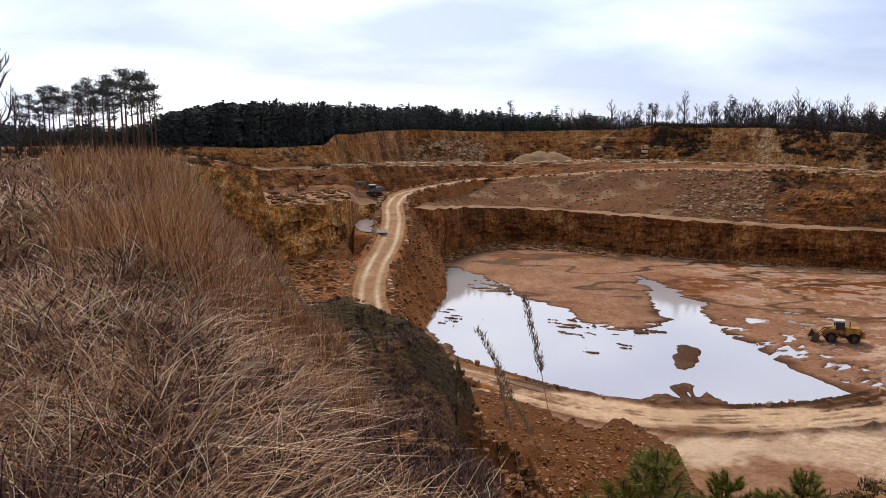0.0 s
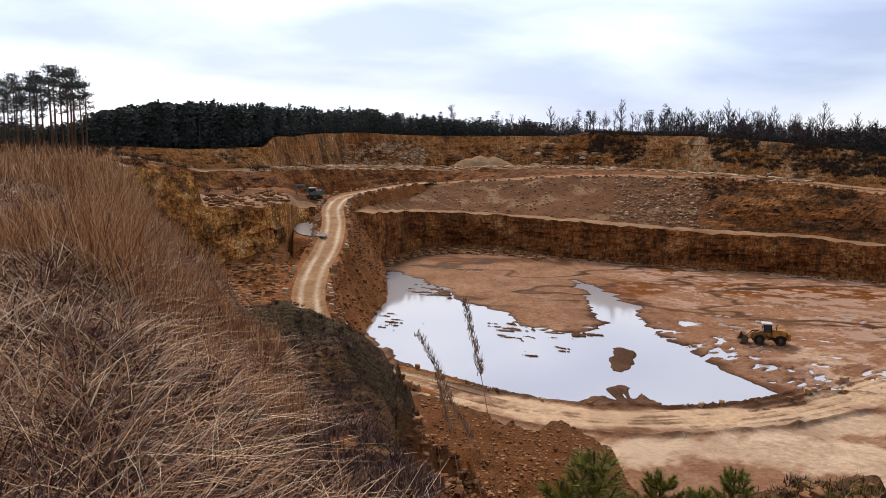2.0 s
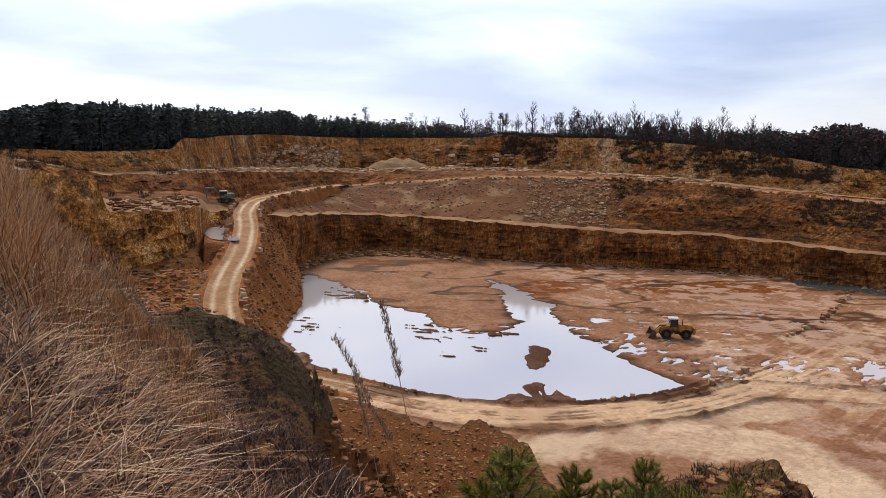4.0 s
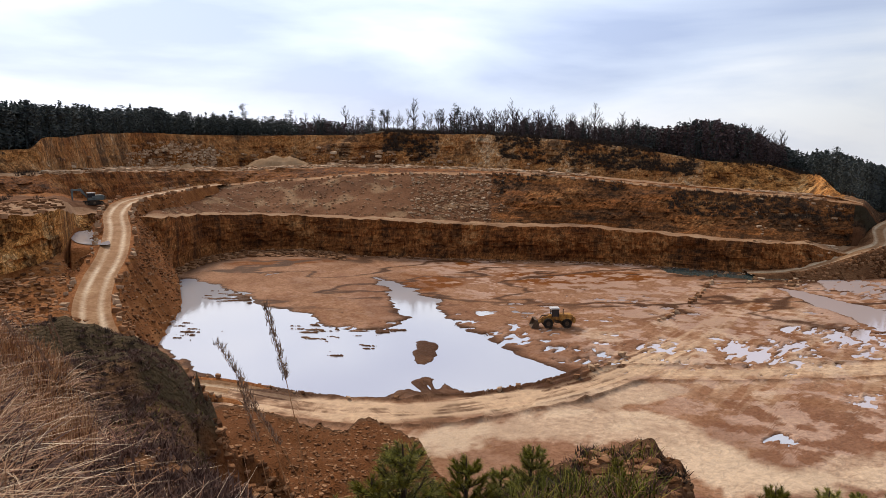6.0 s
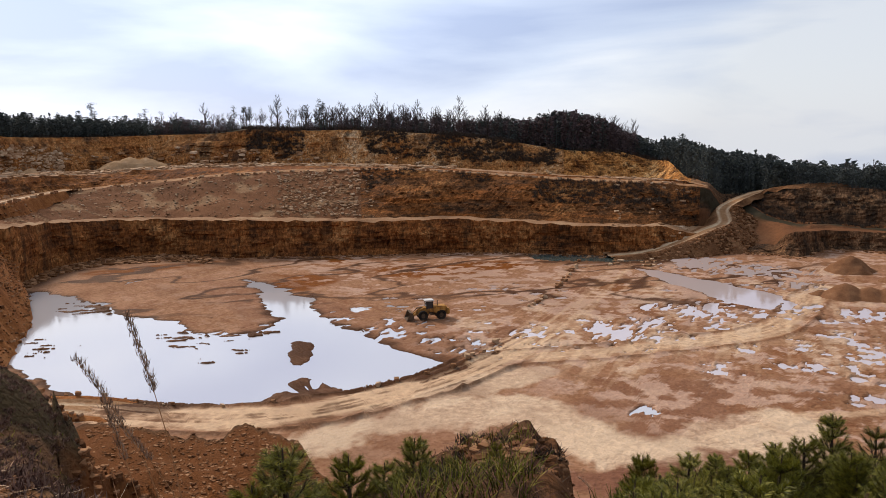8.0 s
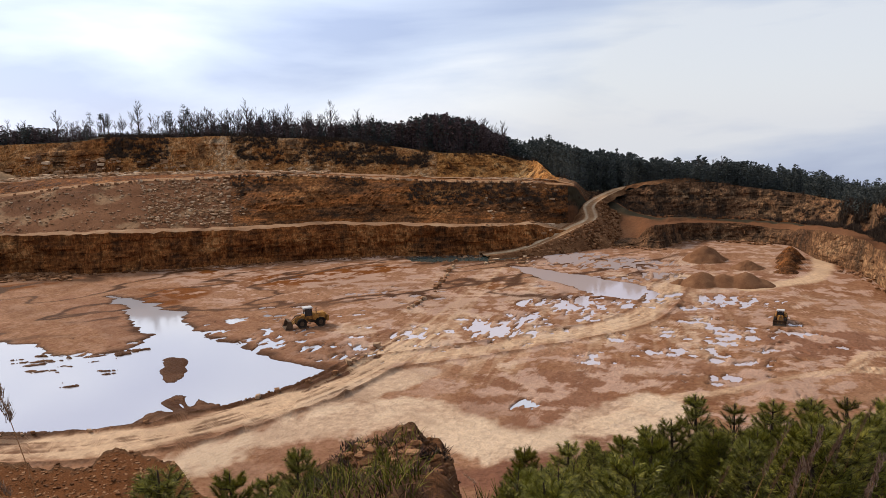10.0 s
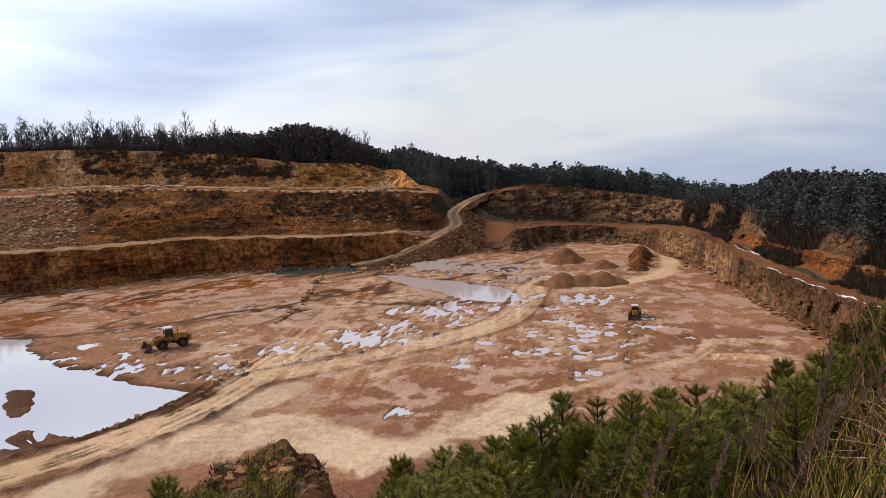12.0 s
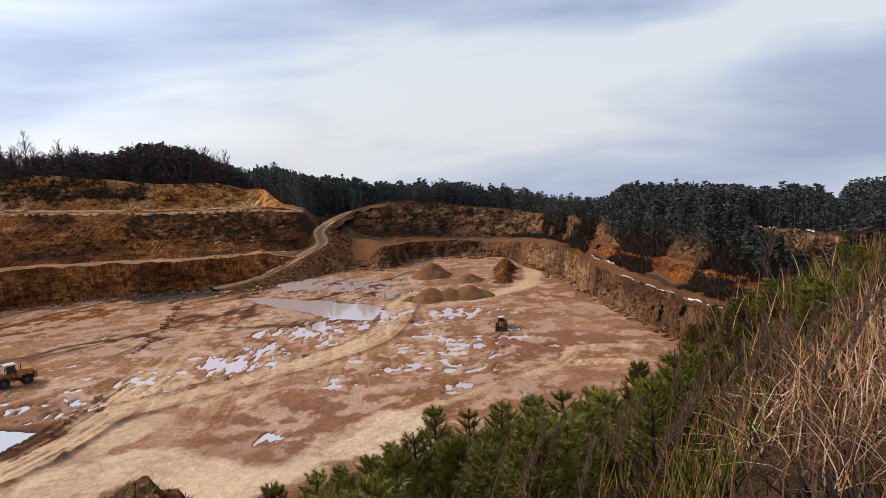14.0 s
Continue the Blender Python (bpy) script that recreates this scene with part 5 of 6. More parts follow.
rubble("rubble", -1, 24, "bench", "rout", .0, 1, 1800, .12, .7, M_STONE, "stones strewn over the dark spoil slope")
rubble("rubble", 17, 23, "bench", "rout", .05, 1, 700, .3, 1.0, M_STONE, "scree of pale stones on the spoil slope")
rubble("rubble", 0, 12, "foot", "base", .90, 1.0, 900, .3, 1.3, M_STONED, "brown rubble fallen at the foot of the face")
rubble("rubble", 8, 62, "foot", "base", .97, 1.0, 900, .2, .9, M_STONED, "brown rubble along the foot of the face")
rubble("rubble", 3, 40, "mid", "foot", .0, 1, 8000, .06, .34, M_STONED, "brown stones on the slope below the look-out")
rubble("rubble", 1, 24, "spur", "mid", .0, 1, 5000, .06, .42, M_STONED, "broken stones on the scarp below the look-out")
rubble("rubble", 2, 14, "dip", "spur", .3, 1, 1800, .05, .34, M_STONED, "broken stones at the brink of the scarp")
rubble("rubble", 22, 39.4, "crest", "dip", .5, 1.0, 900, .03, .2, M_STONED, "dark clods on the earth mound")
rubble("rubble", 66, 84, "foot", "base", .93, 1.0, 500, .2, .8, M_STONED, "brown rubble below the quarry's side face")
rubble("rubble", -13, -2.5, "foot", "base", .25, 1.0, 2200, .12, .8, M_STONED, "brown stones below the ochre rock face")
rubble("rubble", -13, -7, "ctop", "bench", .0, 1.0, 260, .3, 1.3, M_STONED, "brown stones on the rock ledge")
# stones on the haul road's banks
V, F = STONES[3]
n = 5200
i = rng.integers(22, len(hp) - 3, n)
o = np.where(rng.random(n) < .5, 3.9 + rng.uniform(0, 13, n), -3.9 - rng.uniform(0, 7.5, n))
P = np.stack([hp[i, 0] + tg[i, 1] * o, hp[i, 1] - tg[i, 0] * o, hp[i, 2] + .25 - (np.abs(o) - 3.9) * np.where(o > 0, .78, 1.45)], -1)
s_ = .10 + .4 * rng.random(n) ** 3
k = P[:, 2] > 0.1
scatter("rubble", V, F, P[k], rng.uniform(0, 6.28, n)[k], s_[k], M_STONED, "loose brown stones on the banks of the haul road", "rubble")

rp = along(ramp_c[:80], 1.0)
tq = np.gradient(rp[:, :2], axis=0); tq /= np.linalg.norm(tq, axis=1)[:, None]
n = 2600
i = rng.integers(8, len(rp) - 2, n)
o = 2.3 + 9 * rng.random(n)
P = np.stack([rp[i, 0] + tq[i, 1] * o, rp[i, 1] - tq[i, 0] * o, rp[i, 2] + .25 - np.maximum(0, o - 2.9) * .78], -1)
s_ = .15 + .75 * rng.random(n) ** 3
k = (P[:, 2] > 0.1) & (rp[i, 2] < 10.5)
scatter("rubble", V, F, P[k], rng.uniform(0, 6.28, n)[k], s_[k], M_STONED, "loose brown stones on the bank of the ramp", "rubble")


# ---- heaps ----
def heap(x, y, humps, label, mat, name="gravel_mound"):
    """A heap of tipped material: humps of (dx, dy, radius, height)."""
    R = max(abs(h[0]) + abs(h[1]) + h[2] for h in humps) * 1.05
    g = np.linspace(-R, R, 46)
    gx, gy = np.meshgrid(g, g)
    h = np.full(gx.shape, -0.6)
    for dx, dy, rad, top in humps:
        d = np.hypot(gx - dx, gy - dy) * (1 + 0.12 * vnoise(gx * .5 + x, gy * .5, 1))
        h = np.maximum(h, top * (1 - d / rad) + 0.0 - 0.25 * top * np.exp(-(d / (0.25 * rad)) ** 2) * 0.6)
    h += 0.14 * fbm(gx * .9 + x, gy * .9 + y, 3, 4)
    base = floor_z(x, y)
    ob = grid_mesh(name, np.stack([gx, gy, np.maximum(h, -0.5)], -1), mat)
    ob.location = (x, y, base)
    return tagged(ob, label, "heap", "heaps of tipped gravel")


M_HEAP = material("brown_gravel", [(0.12, 0.052, 0.024), (0.20, 0.095, 0.045), (0.27, 0.14, 0.07)], 0.4, 5.0, 0.95, 0.6, 9.0)
M_SAND = material("tan_sand", [(0.24, 0.135, 0.065), (0.33, 0.20, 0.10), (0.40, 0.26, 0.15)], 0.4, 5.0, 0.95, 0.5, 9.0)
heap(162.5, 104, [(0, 0, 5.2, 4.2), (2.5, -1, 3, 2)], "tall cone of dark brown gravel in the quarry bay", M_HEAP)
heap(158.9, 91, [(0, 0, 3.6, 2.1)], "low cone of dark brown gravel in the quarry bay", M_HEAP)
heap(139.5, 84.0, [(-2.6, 4.2, 4.6, 3.0), (2.2, -2.6, 4.4, 3.1), (0, 1, 4.4, 2.4), (3.5, -5.0, 3, 1.6)], "long reddish-brown gravel heap on the muddy floor", M_HEAP)
heap(168.5, 86.5, [(-9, -4.5, 2.6, 1.8), (-4, -2, 2.8, 3.0), (2, .8, 3.0, 3.4), (8, 3.6, 3.2, 3.8)], "rugged brown ridge of rock beside the bay road", M_ROCKT, "rock_ridge")
heap(134.5, 91.5, [(0, 0, 2.0, 1.0)], "small mound of gravel beside the long heap", M_HEAP)
a_ = 7.3
p = land_xyz(a_, float(np.interp(a_, AZ, RZ["upin"][0])) - 9)[0]
heap(p[0], p[1], [(-6, 0, 8.0, 4.6), (-1, 0, 9.0, 6.2), (5, -1, 9, 5.6), (9, 0, 7, 3.6)], "broad heap of tan sand on the upper bench", M_SAND, "sand_mound")
p = land_xyz(1.0, float(np.interp(1.0, AZ, RZ["upin"][0])) - 14)[0]
heap(p[0], p[1], [(0, 0, 4.0, 2.6)], "pale heap of gravel on the upper bench", M_SAND, "sand_mound")


# ---- machines ----
M_YELLOW = material("worn_yellow_paint", [(0.24, 0.11, 0.030), (0.42, 0.20, 0.048), (0.54, 0.29, 0.075)], 0.8, 6.0, 0.6, 0.2, 8.0, streak=((1.5, 1.5, 0.6), (0.11, 0.06, 0.03), 0.8))
M_STEEL = material("muddy_steel", [(0.05, 0.035, 0.025), (0.12, 0.08, 0.05), (0.20, 0.13, 0.08)], 1.0, 7.0, 0.65, 0.3, 9.0)
M_TYRE = material("muddy_tyre", [(0.012, 0.011, 0.010), (0.03, 0.025, 0.02), (0.08, 0.055, 0.035)], 1.0, 7.0, 0.9, 0.4, 9.0)
M_ROOF = material("dusty_white_roof", [(0.5, 0.48, 0.44), (0.62, 0.60, 0.56)], 1.0, 6.0, 0.6, 0.1)
M_DARK = material("dark_cab_frame", [(0.015, 0.015, 0.016), (0.035, 0.034, 0.032)], 1.0, 6.0, 0.55, 0.1)
M_TEAL = material("faded_grey_green_paint", [(0.07, 0.085, 0.08), (0.13, 0.15, 0.14), (0.18, 0.19, 0.17)], 1.0, 6.0, 0.6, 0.2)
M_GLASS = bpy.data.materials.new("cab_glass"); M_GLASS.use_nodes = True
g_ = M_GLASS.node_tree.nodes["Principled BSDF"]
g_.inputs["Base Color"].default_value, g_.inputs["Roughness"].default_value = (0.02, 0.025, 0.03, 1), 0.08


def ring(bm, R, r0, w, segs=24, lugs=True):
    """A tyre about the y axis with a rounded section and tread lugs."""
    prof = [(r0, -w * .42), (R * .93, -w * .5), (R, -w * .36), (R, w * .36), (R * .93, w * .5), (r0, w * .42)]
    rings = []
    for k in range(segs):
        a = 6.2832 * k / segs
        q = 1 + (0.035 if lugs and k % 2 else 0)
        rings.append([bm.verts.new((math.cos(a) * (p * q if p > r0 else p), y, math.sin(a) * (p * q if p > r0 else p))) for p, y in prof])
    for a, b in zip(rings, rings[1:] + rings[:1]):
        for i in range(len(prof)):
            j = (i + 1) % len(prof)
            bm.faces.new((a[i], a[j], b[j], b[i]))
    bmesh.ops.recalc_face_normals(bm, faces=bm.faces[:])
    return bm


def wheel(parent, x, y, R, w):
    hub = bmesh.new()
    bmesh.ops.create_cone(hub, cap_ends=True, segments=20, radius1=R * .55, radius2=R * .42, depth=w * .8, matrix=Matrix.Rotation(radians(90 if y < 0 else -90), 4, "X"))
    ob = part("wheel", hub, M_STEEL, parent)
    ob.location = (x, y, R)
    tagged(ob, "yellow-brown wheel hub")
    part("tyre", ring(bmesh.new(), R, R * .5, w), M_TYRE, ob, "black muddy lugged tyre")
    return ob


def wheel_loader(label):
    """Articulated loader facing +x."""
    root = thing("wheel_loader", label, "wheel loader", "machines on the quarry floor")
    part("engine_hood", box(box(bmesh.new(), -3.3, -0.7, -1.0, 1.0, 1.25, 2.35, .14, .06), -3.75, -3.2, -1.25, 1.25, .85, 1.95, .12), M_YELLOW, root)
    part("rear_frame", box(bmesh.new(), -3.3, -.2, -.6, .6, .75, 1.3, .06), M_STEEL, root)
    part("front_frame", prism(bmesh.new(), [(0, .7), (2.0, .7), (2.0, 1.25), (1.1, 2.15), (.5, 2.15), (0, 1.3)], -.55, .55), M_YELLOW, root)
    for y in (-1.05, 1.05):
        part("fender", prism(bmesh.new(), [(-2.9, 1.62), (-1.5, 1.62), (-1.2, 1.3), (-1.05, 1.3), (-1.4, 1.74), (-3.0, 1.74)], y - .3, y + .3), M_YELLOW, root)
    cab = part("cab", box(bmesh.new(), -.75, .62, -.78, .78, 1.35, 1.95, .06), M_YELLOW, root)
    for x in (-.7, .5):
        for y in (-.72, .72):
            part("pillar", box(bmesh.new(), x - .05, x + .05, y - .05, y + .05, 1.9, 3.25), M_DARK, cab)
    part("window", box(bmesh.new(), -.66, .5, -.70, .70, 1.95, 3.2, .02), M_GLASS, cab, "dark cab window")
    part("roof", box(bmesh.new(), -.95, .80, -.9, .9, 3.22, 3.46, .09), M_ROOF, cab, "pale dusty cab roof")
    part("exhaust", tube(bmesh.new(), [(-1.6, .35, 2.3), (-1.6, .35, 3.1), (-1.68, .35, 3.25)], [.08, .07, .07], 8), M_DARK, root)
    for y in (-.42, .42):
        part("lift_arm", prism(bmesh.new(), [(.55, 1.95), (.75, 2.15), (2.0, 1.75), (3.25, .75), (3.15, .45), (1.9, 1.35)], y - .12, y + .12), M_YELLOW, root)
        part("hydraulic_ram", tube(bmesh.new(), [(.9, y * .9, 1.0), (2.3, y * .9, 1.25)], [.09, .06], 8), M_STEEL, root)
    part("tilt_link", tube(bmesh.new(), [(.9, 0, 2.1), (2.2, 0, 2.05), (3.1, 0, 1.1)], [.11, .13, .09], 8), M_STEEL, root)
    part("bucket", prism(bmesh.new(), [(3.05, .25), (4.35, .16), (4.4, .24), (3.3, .42), (3.15, .85), (3.35, 1.35), (3.75, 1.5), (3.7, 1.58), (3.2, 1.42), (2.98, .9)], -1.45, 1.45), M_STEEL, root, "worn muddy steel bucket")
    for y in (-1.45, 1.40):
        part("bucket_side", prism(bmesh.new(), [(3.05, .25), (4.3, .2), (3.75, 1.5), (3.2, 1.4)], y, y + .06), M_STEEL, root)
    for x in (-2.15, 1.25):
        for y in (-1.12, 1.12):
            wheel(root, x, y, .86, .62)
    for y in (-.5, .5):
        part("headlight", box(bmesh.new(), .62, .72, y - .1, y + .1, 3.0, 3.16, .03), M_ROOF, root)
    for y, z in ((1.0, .7), (.95, 1.1)):
        part("step", box(bmesh.new(), -.35, .1, y, y + .25, z, z + .06), M_STEEL, root)
    return root


ld = wheel_loader("muddy yellow wheel loader with lowered bucket on the floor")
ld.matrix_basis = pose(61.4, 116.0, floor_z(61.4, 116.0) - .05, 0, 0, 180 - 16)
ld.scale = (.95, .95, 1.0)
ld2 = copy_thing(ld, pose(117.4, 61.2, floor_z(117.4, 61.2) - .05, 0, 0, 205))
ld2.scale = (.68, .68, .62)
tagged(ld2, "small yellow wheel loader seen end on among puddles")


def excavator():
    """Tracked excavator facing +x."""
    root = thing("excavator", "grey-green tracked excavator parked on the bench", "excavator")
    for y in (-1.2, 1.2):
        tr_ = part("track", prism(bmesh.new(), [(-2.1, .35), (-1.8, .05), (1.8, .05), (2.1, .35), (2.0, .8), (1.7, .95), (-1.7, .95), (-2.0, .8)], y - .3, y + .3), M_TYRE, root, "black muddy crawler track")
        for x in (-1.7, 0, 1.7):
            part("roller", tube(bmesh.new(), [(x, y - .33, .48), (x, y + .33, .48)], [.3, .3], 12), M_STEEL, tr_)
    part("undercarriage", box(bmesh.new(), -1.0, 1.0, -1.0, 1.0, .5, 1.15, .1), M_STEEL, root)
    part("house", box(bmesh.new(), -2.3, .6, -1.3, 1.3, 1.15, 2.3, .15), M_TEAL, root)
    part("counterweight", box(bmesh.new(), -2.8, -2.2, -1.3, 1.3, 1.2, 2.2, .2), M_STEEL, root)
    cab = part("cab", box(bmesh.new(), -.3, 1.4, .3, 1.3, 1.15, 1.8, .06), M_TEAL, root)
    part("window", box(bmesh.new(), -.25, 1.32, .36, 1.25, 1.8, 2.8, .03), M_GLASS, cab, "dark cab window")
    part("roof", box(bmesh.new(), -.4, 1.5, .25, 1.35, 2.8, 3.0, .06), M_ROOF, cab)
    part("boom", prism(bmesh.new(), [(.5, 1.4), (.9, 1.3), (2.6, 3.3), (4.4, 3.4), (4.4, 3.75), (2.4, 3.85)], -.6, -.15), M_TEAL, root)
    part("stick", prism(bmesh.new(), [(4.1, 3.9), (4.6, 3.8), (4.5, 1.2), (4.25, 1.2)], -.52, -.22), M_TEAL, root)
    part("hydraulic_ram", tube(bmesh.new(), [(1.0, -.38, 1.7), (2.5, -.38, 2.9)], [.11, .07], 8), M_STEEL, root)
    part("bucket", prism(bmesh.new(), [(4.2, 1.3), (4.7, 1.2), (4.9, .5), (4.4, .15), (3.9, .3), (3.95, .5), (4.4, .5)], -.9, .1), M_STEEL, root)
    return root


ex = excavator()
EX = polar(-5.15, 199.0)
ex.matrix_basis = pose(EX[0], EX[1], float(land_z(-5.15, 199)[0]), 0, 0, 200)


def shed():
    root = thing("open_shed", "small flat-roofed open shed beside the top road", "shed")
    part("roof", box(bmesh.new(), -3, 3, -2, 2, 2.4, 2.6, .03), M_STEEL, root)
    for x in (-2.7, 2.7):
        for y in (-1.7, 1.7):
            part("post", box(bmesh.new(), x - .1, x + .1, y - .1, y + .1, -.3, 2.42), M_DARK, root)
    part("back_wall", box(bmesh.new(), -2.6, 2.6, 1.64, 1.76, 0, 2.38), M_STEEL, root)
    return root


sd = shed()
p = land_xyz(56.4, 298)[0]
sd.matrix_basis = pose(p[0], p[1], p[2], 0, 0, -50)


# ---- pad and pool beside the haul road ----
u_, v_ = np.meshgrid(np.linspace(0, 1, 30), np.linspace(0, 1, 30))
pa = (-6.9 + 1.9 * u_) * (1 - v_) + (-6.8 + 2.3 * u_) * v_
pr = 148 + 36 * v_
pp = polar(pa, pr, 11.85 - 7 * smooth(0.22, 0.0, v_) - 5 * smooth(.1, 0, u_))
pp[..., 2] += .08 * fbm(pp[..., 0] * .3, pp[..., 1] * .3, 1, 4)
tagged(grid_mesh("ground_pad", pp, M_BANK), "level brown working pad beside the haul road", "ground", kind="structure")
sheet("water_pool", [tuple(q[:2]) for q in spline([tuple(w_[:2]) for w_ in polar(np.array([-6.5, -5.3, -4.75, -4.5, -4.2, -4.9, -6.2, -6.7]), np.array([183, 184.5, 180, 170, 158, 157, 161, 172]))], 4)], 12.0, "shallow muddy pool beside the haul road")

# ---- old snow on shaded ledges ----
M_SNOW = material("old_snow", [(0.62, 0.64, 0.68), (0.78, 0.80, 0.83)], 1.0, 6.0, 0.7, 0.3, 6.0)


def snow(a0, a1, line, off, width, seed):
    az = np.linspace(a0, a1, 120)
    rr = np.interp(az, AZ, RZ[line][0]) + off
    wd = width * np.clip(fbm(az * 2.2, seed, 0, 3) + .35, 0.0, 1)
    P = np.stack([polar(az, rr + k * wd, land_z(az, rr + k * wd) + .07) for k in np.linspace(0, 1, 4)])
    tagged(grid_mesh("snow_patch", P, M_SNOW), "thin strip of old snow on a ledge", "snow", "snow strips", "stuff")


snow(71.5, 78.6, "ctop", 1.0, 1.1, 3.0)
snow(66, 71, "bench", .5, 1.8, 5.0)
snow(80.0, 84.5, "top", 1.0, 5.0, 7.0)
snow(49.0, 55.5, "top", 2.0, 3.0, 9.0)


# ---- vegetation round the look-out ----
M_STRAW = material("bleached_dry_grass", [(0.10, 0.038, 0.017), (0.29, 0.130, 0.058), (0.47, 0.26, 0.125), (0.76, 0.58, 0.38)], 0.5, 3.0, 0.8, 0, island=0.6, spec=0.25)
M_STRAWD = material("brown_dry_stems", [(0.030, 0.015, 0.014), (0.088, 0.042, 0.034), (0.24, 0.12, 0.072)], 0.5, 3.0, 0.95, 0, island=0.6, spec=0.05)
M_BRAMBLE = material("brown_brambles", [(0.055, 0.032, 0.026), (0.13, 0.072, 0.052), (0.28, 0.18, 0.13)], 0.5, 3.0, 0.9, 0, island=0.6, spec=0.1)
M_OCHRE = material("ochre_tall_grass", [(0.14, 0.058, 0.022), (0.36, 0.17, 0.068), (0.60, 0.36, 0.17)], 0.5, 3.0, 0.8, 0, island=0.6, spec=0.25)
M_GREEN = material("green_broom_shoots", [(0.026, 0.029, 0.005), (0.095, 0.095, 0.013), (0.28, 0.235, 0.04)], 0.5, 3.0, 0.85, 0, island=0.6, spec=0.08)
M_YOUNG = material("fresh_pine_needles", [(0.028, 0.031, 0.004), (0.150, 0.140, 0.011), (0.42, 0.36, 0.038)], 0.8, 4.0, 0.6, 0, island=0.55, spec=0.3)


def blades(name, az, r, length, lean, width, mat, label, category, droop=1.0, face=None, curl=0.25):
    """Many arching blades, each a tapered ribbon of three joints, joined into one object."""
    n = len(az)
    P = polar(az, r, land_z(az, r) - 0.02)
    d = rng.uniform(0, 6.2832, n) if face is None else face
    dx, dy = np.cos(d), np.sin(d)
    V = np.zeros((n, 8, 3))
    u = np.array([0, 0.38, 0.72, 1.0])
    side = d + np.pi / 2 + rng.uniform(-.6, .6, n)
    bend = rng.normal(0, curl, n)
    for k, t in enumerate(u):
        out = length * (lean * t + droop * 0.45 * lean * t * t)
        up = length * (t * np.sqrt(np.maximum(0.05, 1 - lean ** 2 * .7)) - droop * 0.55 * lean * t ** 2.2)
        cx = P[:, 0] + dx * out - dy * bend * length * t * t
        cy = P[:, 1] + dy * out + dx * bend * length * t * t
        cz = P[:, 2] + np.maximum(up, 0.02 * k)
        w = width * (1 - 0.85 * t ** 1.5)
        V[:, 2 * k] = np.stack([cx - np.cos(side) * w, cy - np.sin(side) * w, cz], -1)
        V[:, 2 * k + 1] = np.stack([cx + np.cos(side) * w, cy + np.sin(side) * w, cz], -1)
    q = np.array([[0, 1, 3, 2], [2, 3, 5, 4], [4, 5, 7, 6]])
    F = (q[None] + (np.arange(n) * 8)[:, None, None]).reshape(-1, 4)
    return tagged(raw_mesh(name, V.reshape(-1, 3), F, mat, None, False), label, category, kind="stuff")


def pick(n, a0, a1, r0, r1, keep=None, power=1.0):
    az = rng.uniform(a0, a1, n)
    r = r0 * (r1 / r0) ** (rng.uniform(0, 1, n) ** power)
    if keep is not None:
        m = keep(az, r)
        az, r = az[m], r[m]
    return az, r


def edge_r(az):
    return np.interp(az, AZ, RZ["crest"][0])


def on_left(az, r):
    return (r < edge_r(az) * 1.06)


def patch(az, r, s, seed):
    p = polar(az, r)
    return fbm(p[:, 0] * s, p[:, 1] * s, seed, 3)


# matted bleached grass on the near slope
az, r = pick(62000, -48, 4, 1.8, 52, on_left)
k = patch(az, r, .5, 1)
m = k + .3 * rng.standard_normal(len(k)) > .04 + .50 * smooth(-15, -7, az)
blades("dry_grass", az[m], r[m], rng.uniform(.18, .58, m.sum()) * np.interp(az[m], [-10, -4], [1, .6]), rng.uniform(.3, 1.15, m.sum()), .0019 + .0006 * r[m], M_STRAW, "matted bleached dry grass on the quarry edge", "grass", curl=.8)
az, r = pick(26000, -48, 5, 1.5, 52, lambda a, q: on_left(a, q) & (a < -5 + 8 * patch(a, q, .8, 9)))
blades("dead_stems", az, r, rng.uniform(.15, .5, len(az)), rng.uniform(.2, 1.1, len(az)), .0026 + .0008 * r, M_STRAWD, "dark brown dead stems and bracken on the slope", "dead plants", curl=.4)
# tall ochre grass in drifts
az, r = pick(15000, -27, -8, 6, 44, lambda a, q: on_left(a, q) & (patch(a, q, .35, 4) + .3 * np.exp(-((a + 18) / 5) ** 2) > .0))
blades("tall_grass", az, r, rng.uniform(.5, 1.25, len(az)) * np.interp(az, [-18, -12], [1, .4]), rng.uniform(.1, .55, len(az)), .002 + .00055 * r, M_OCHRE, "tall ochre grass standing in drifts", "grass", droop=.6, curl=.1)
az, r = pick(4000, -13, -6, 6, 20, on_left)
blades("tall_grass", az, r, rng.uniform(.2, .5, len(az)), rng.uniform(.05, .3, len(az)), .002 + .0005 * r, M_OCHRE, "tall ochre grass on the brink", "grass", droop=.5, curl=.1)
# mossy spur under a low tangle of dark brush
def tangle(name, count, a0, a1, r0, r1, s0, s1, mat, label, seed):
    V, F = twig_tuft(seed, 44)
    V = V * np.array([1.5, 1.5, .8])
    az, r = pick(count, a0, a1, r0, r1, lambda a, q: patch(a, q, .45, seed) > -.25)
    scatter(name, V, F, land_xyz(az, r), rng.uniform(0, 6.28, len(az)), rng.uniform(s0, s1, len(az)), mat, label, "brush")


tangle("brush", 320, -11, 2.4, 17, 35, .10, .28, M_BRUSH, "low dark leafless brush covering the spur", 21)
tangle("brush", 1100, -11, 2.0, 17, 34, .08, .26, M_BRAMBLE, "brown brambles on the spur", 22)
tangle("brush", 150, 21, 38, 7, 15, .10, .3, M_BRUSH, "low dark brush on the earth mound", 23)
tangle("brush", 900, -46, -6, 2.6, 16, .12, .34, M_BRAMBLE, "grey-brown brambles among dry grass", 24)
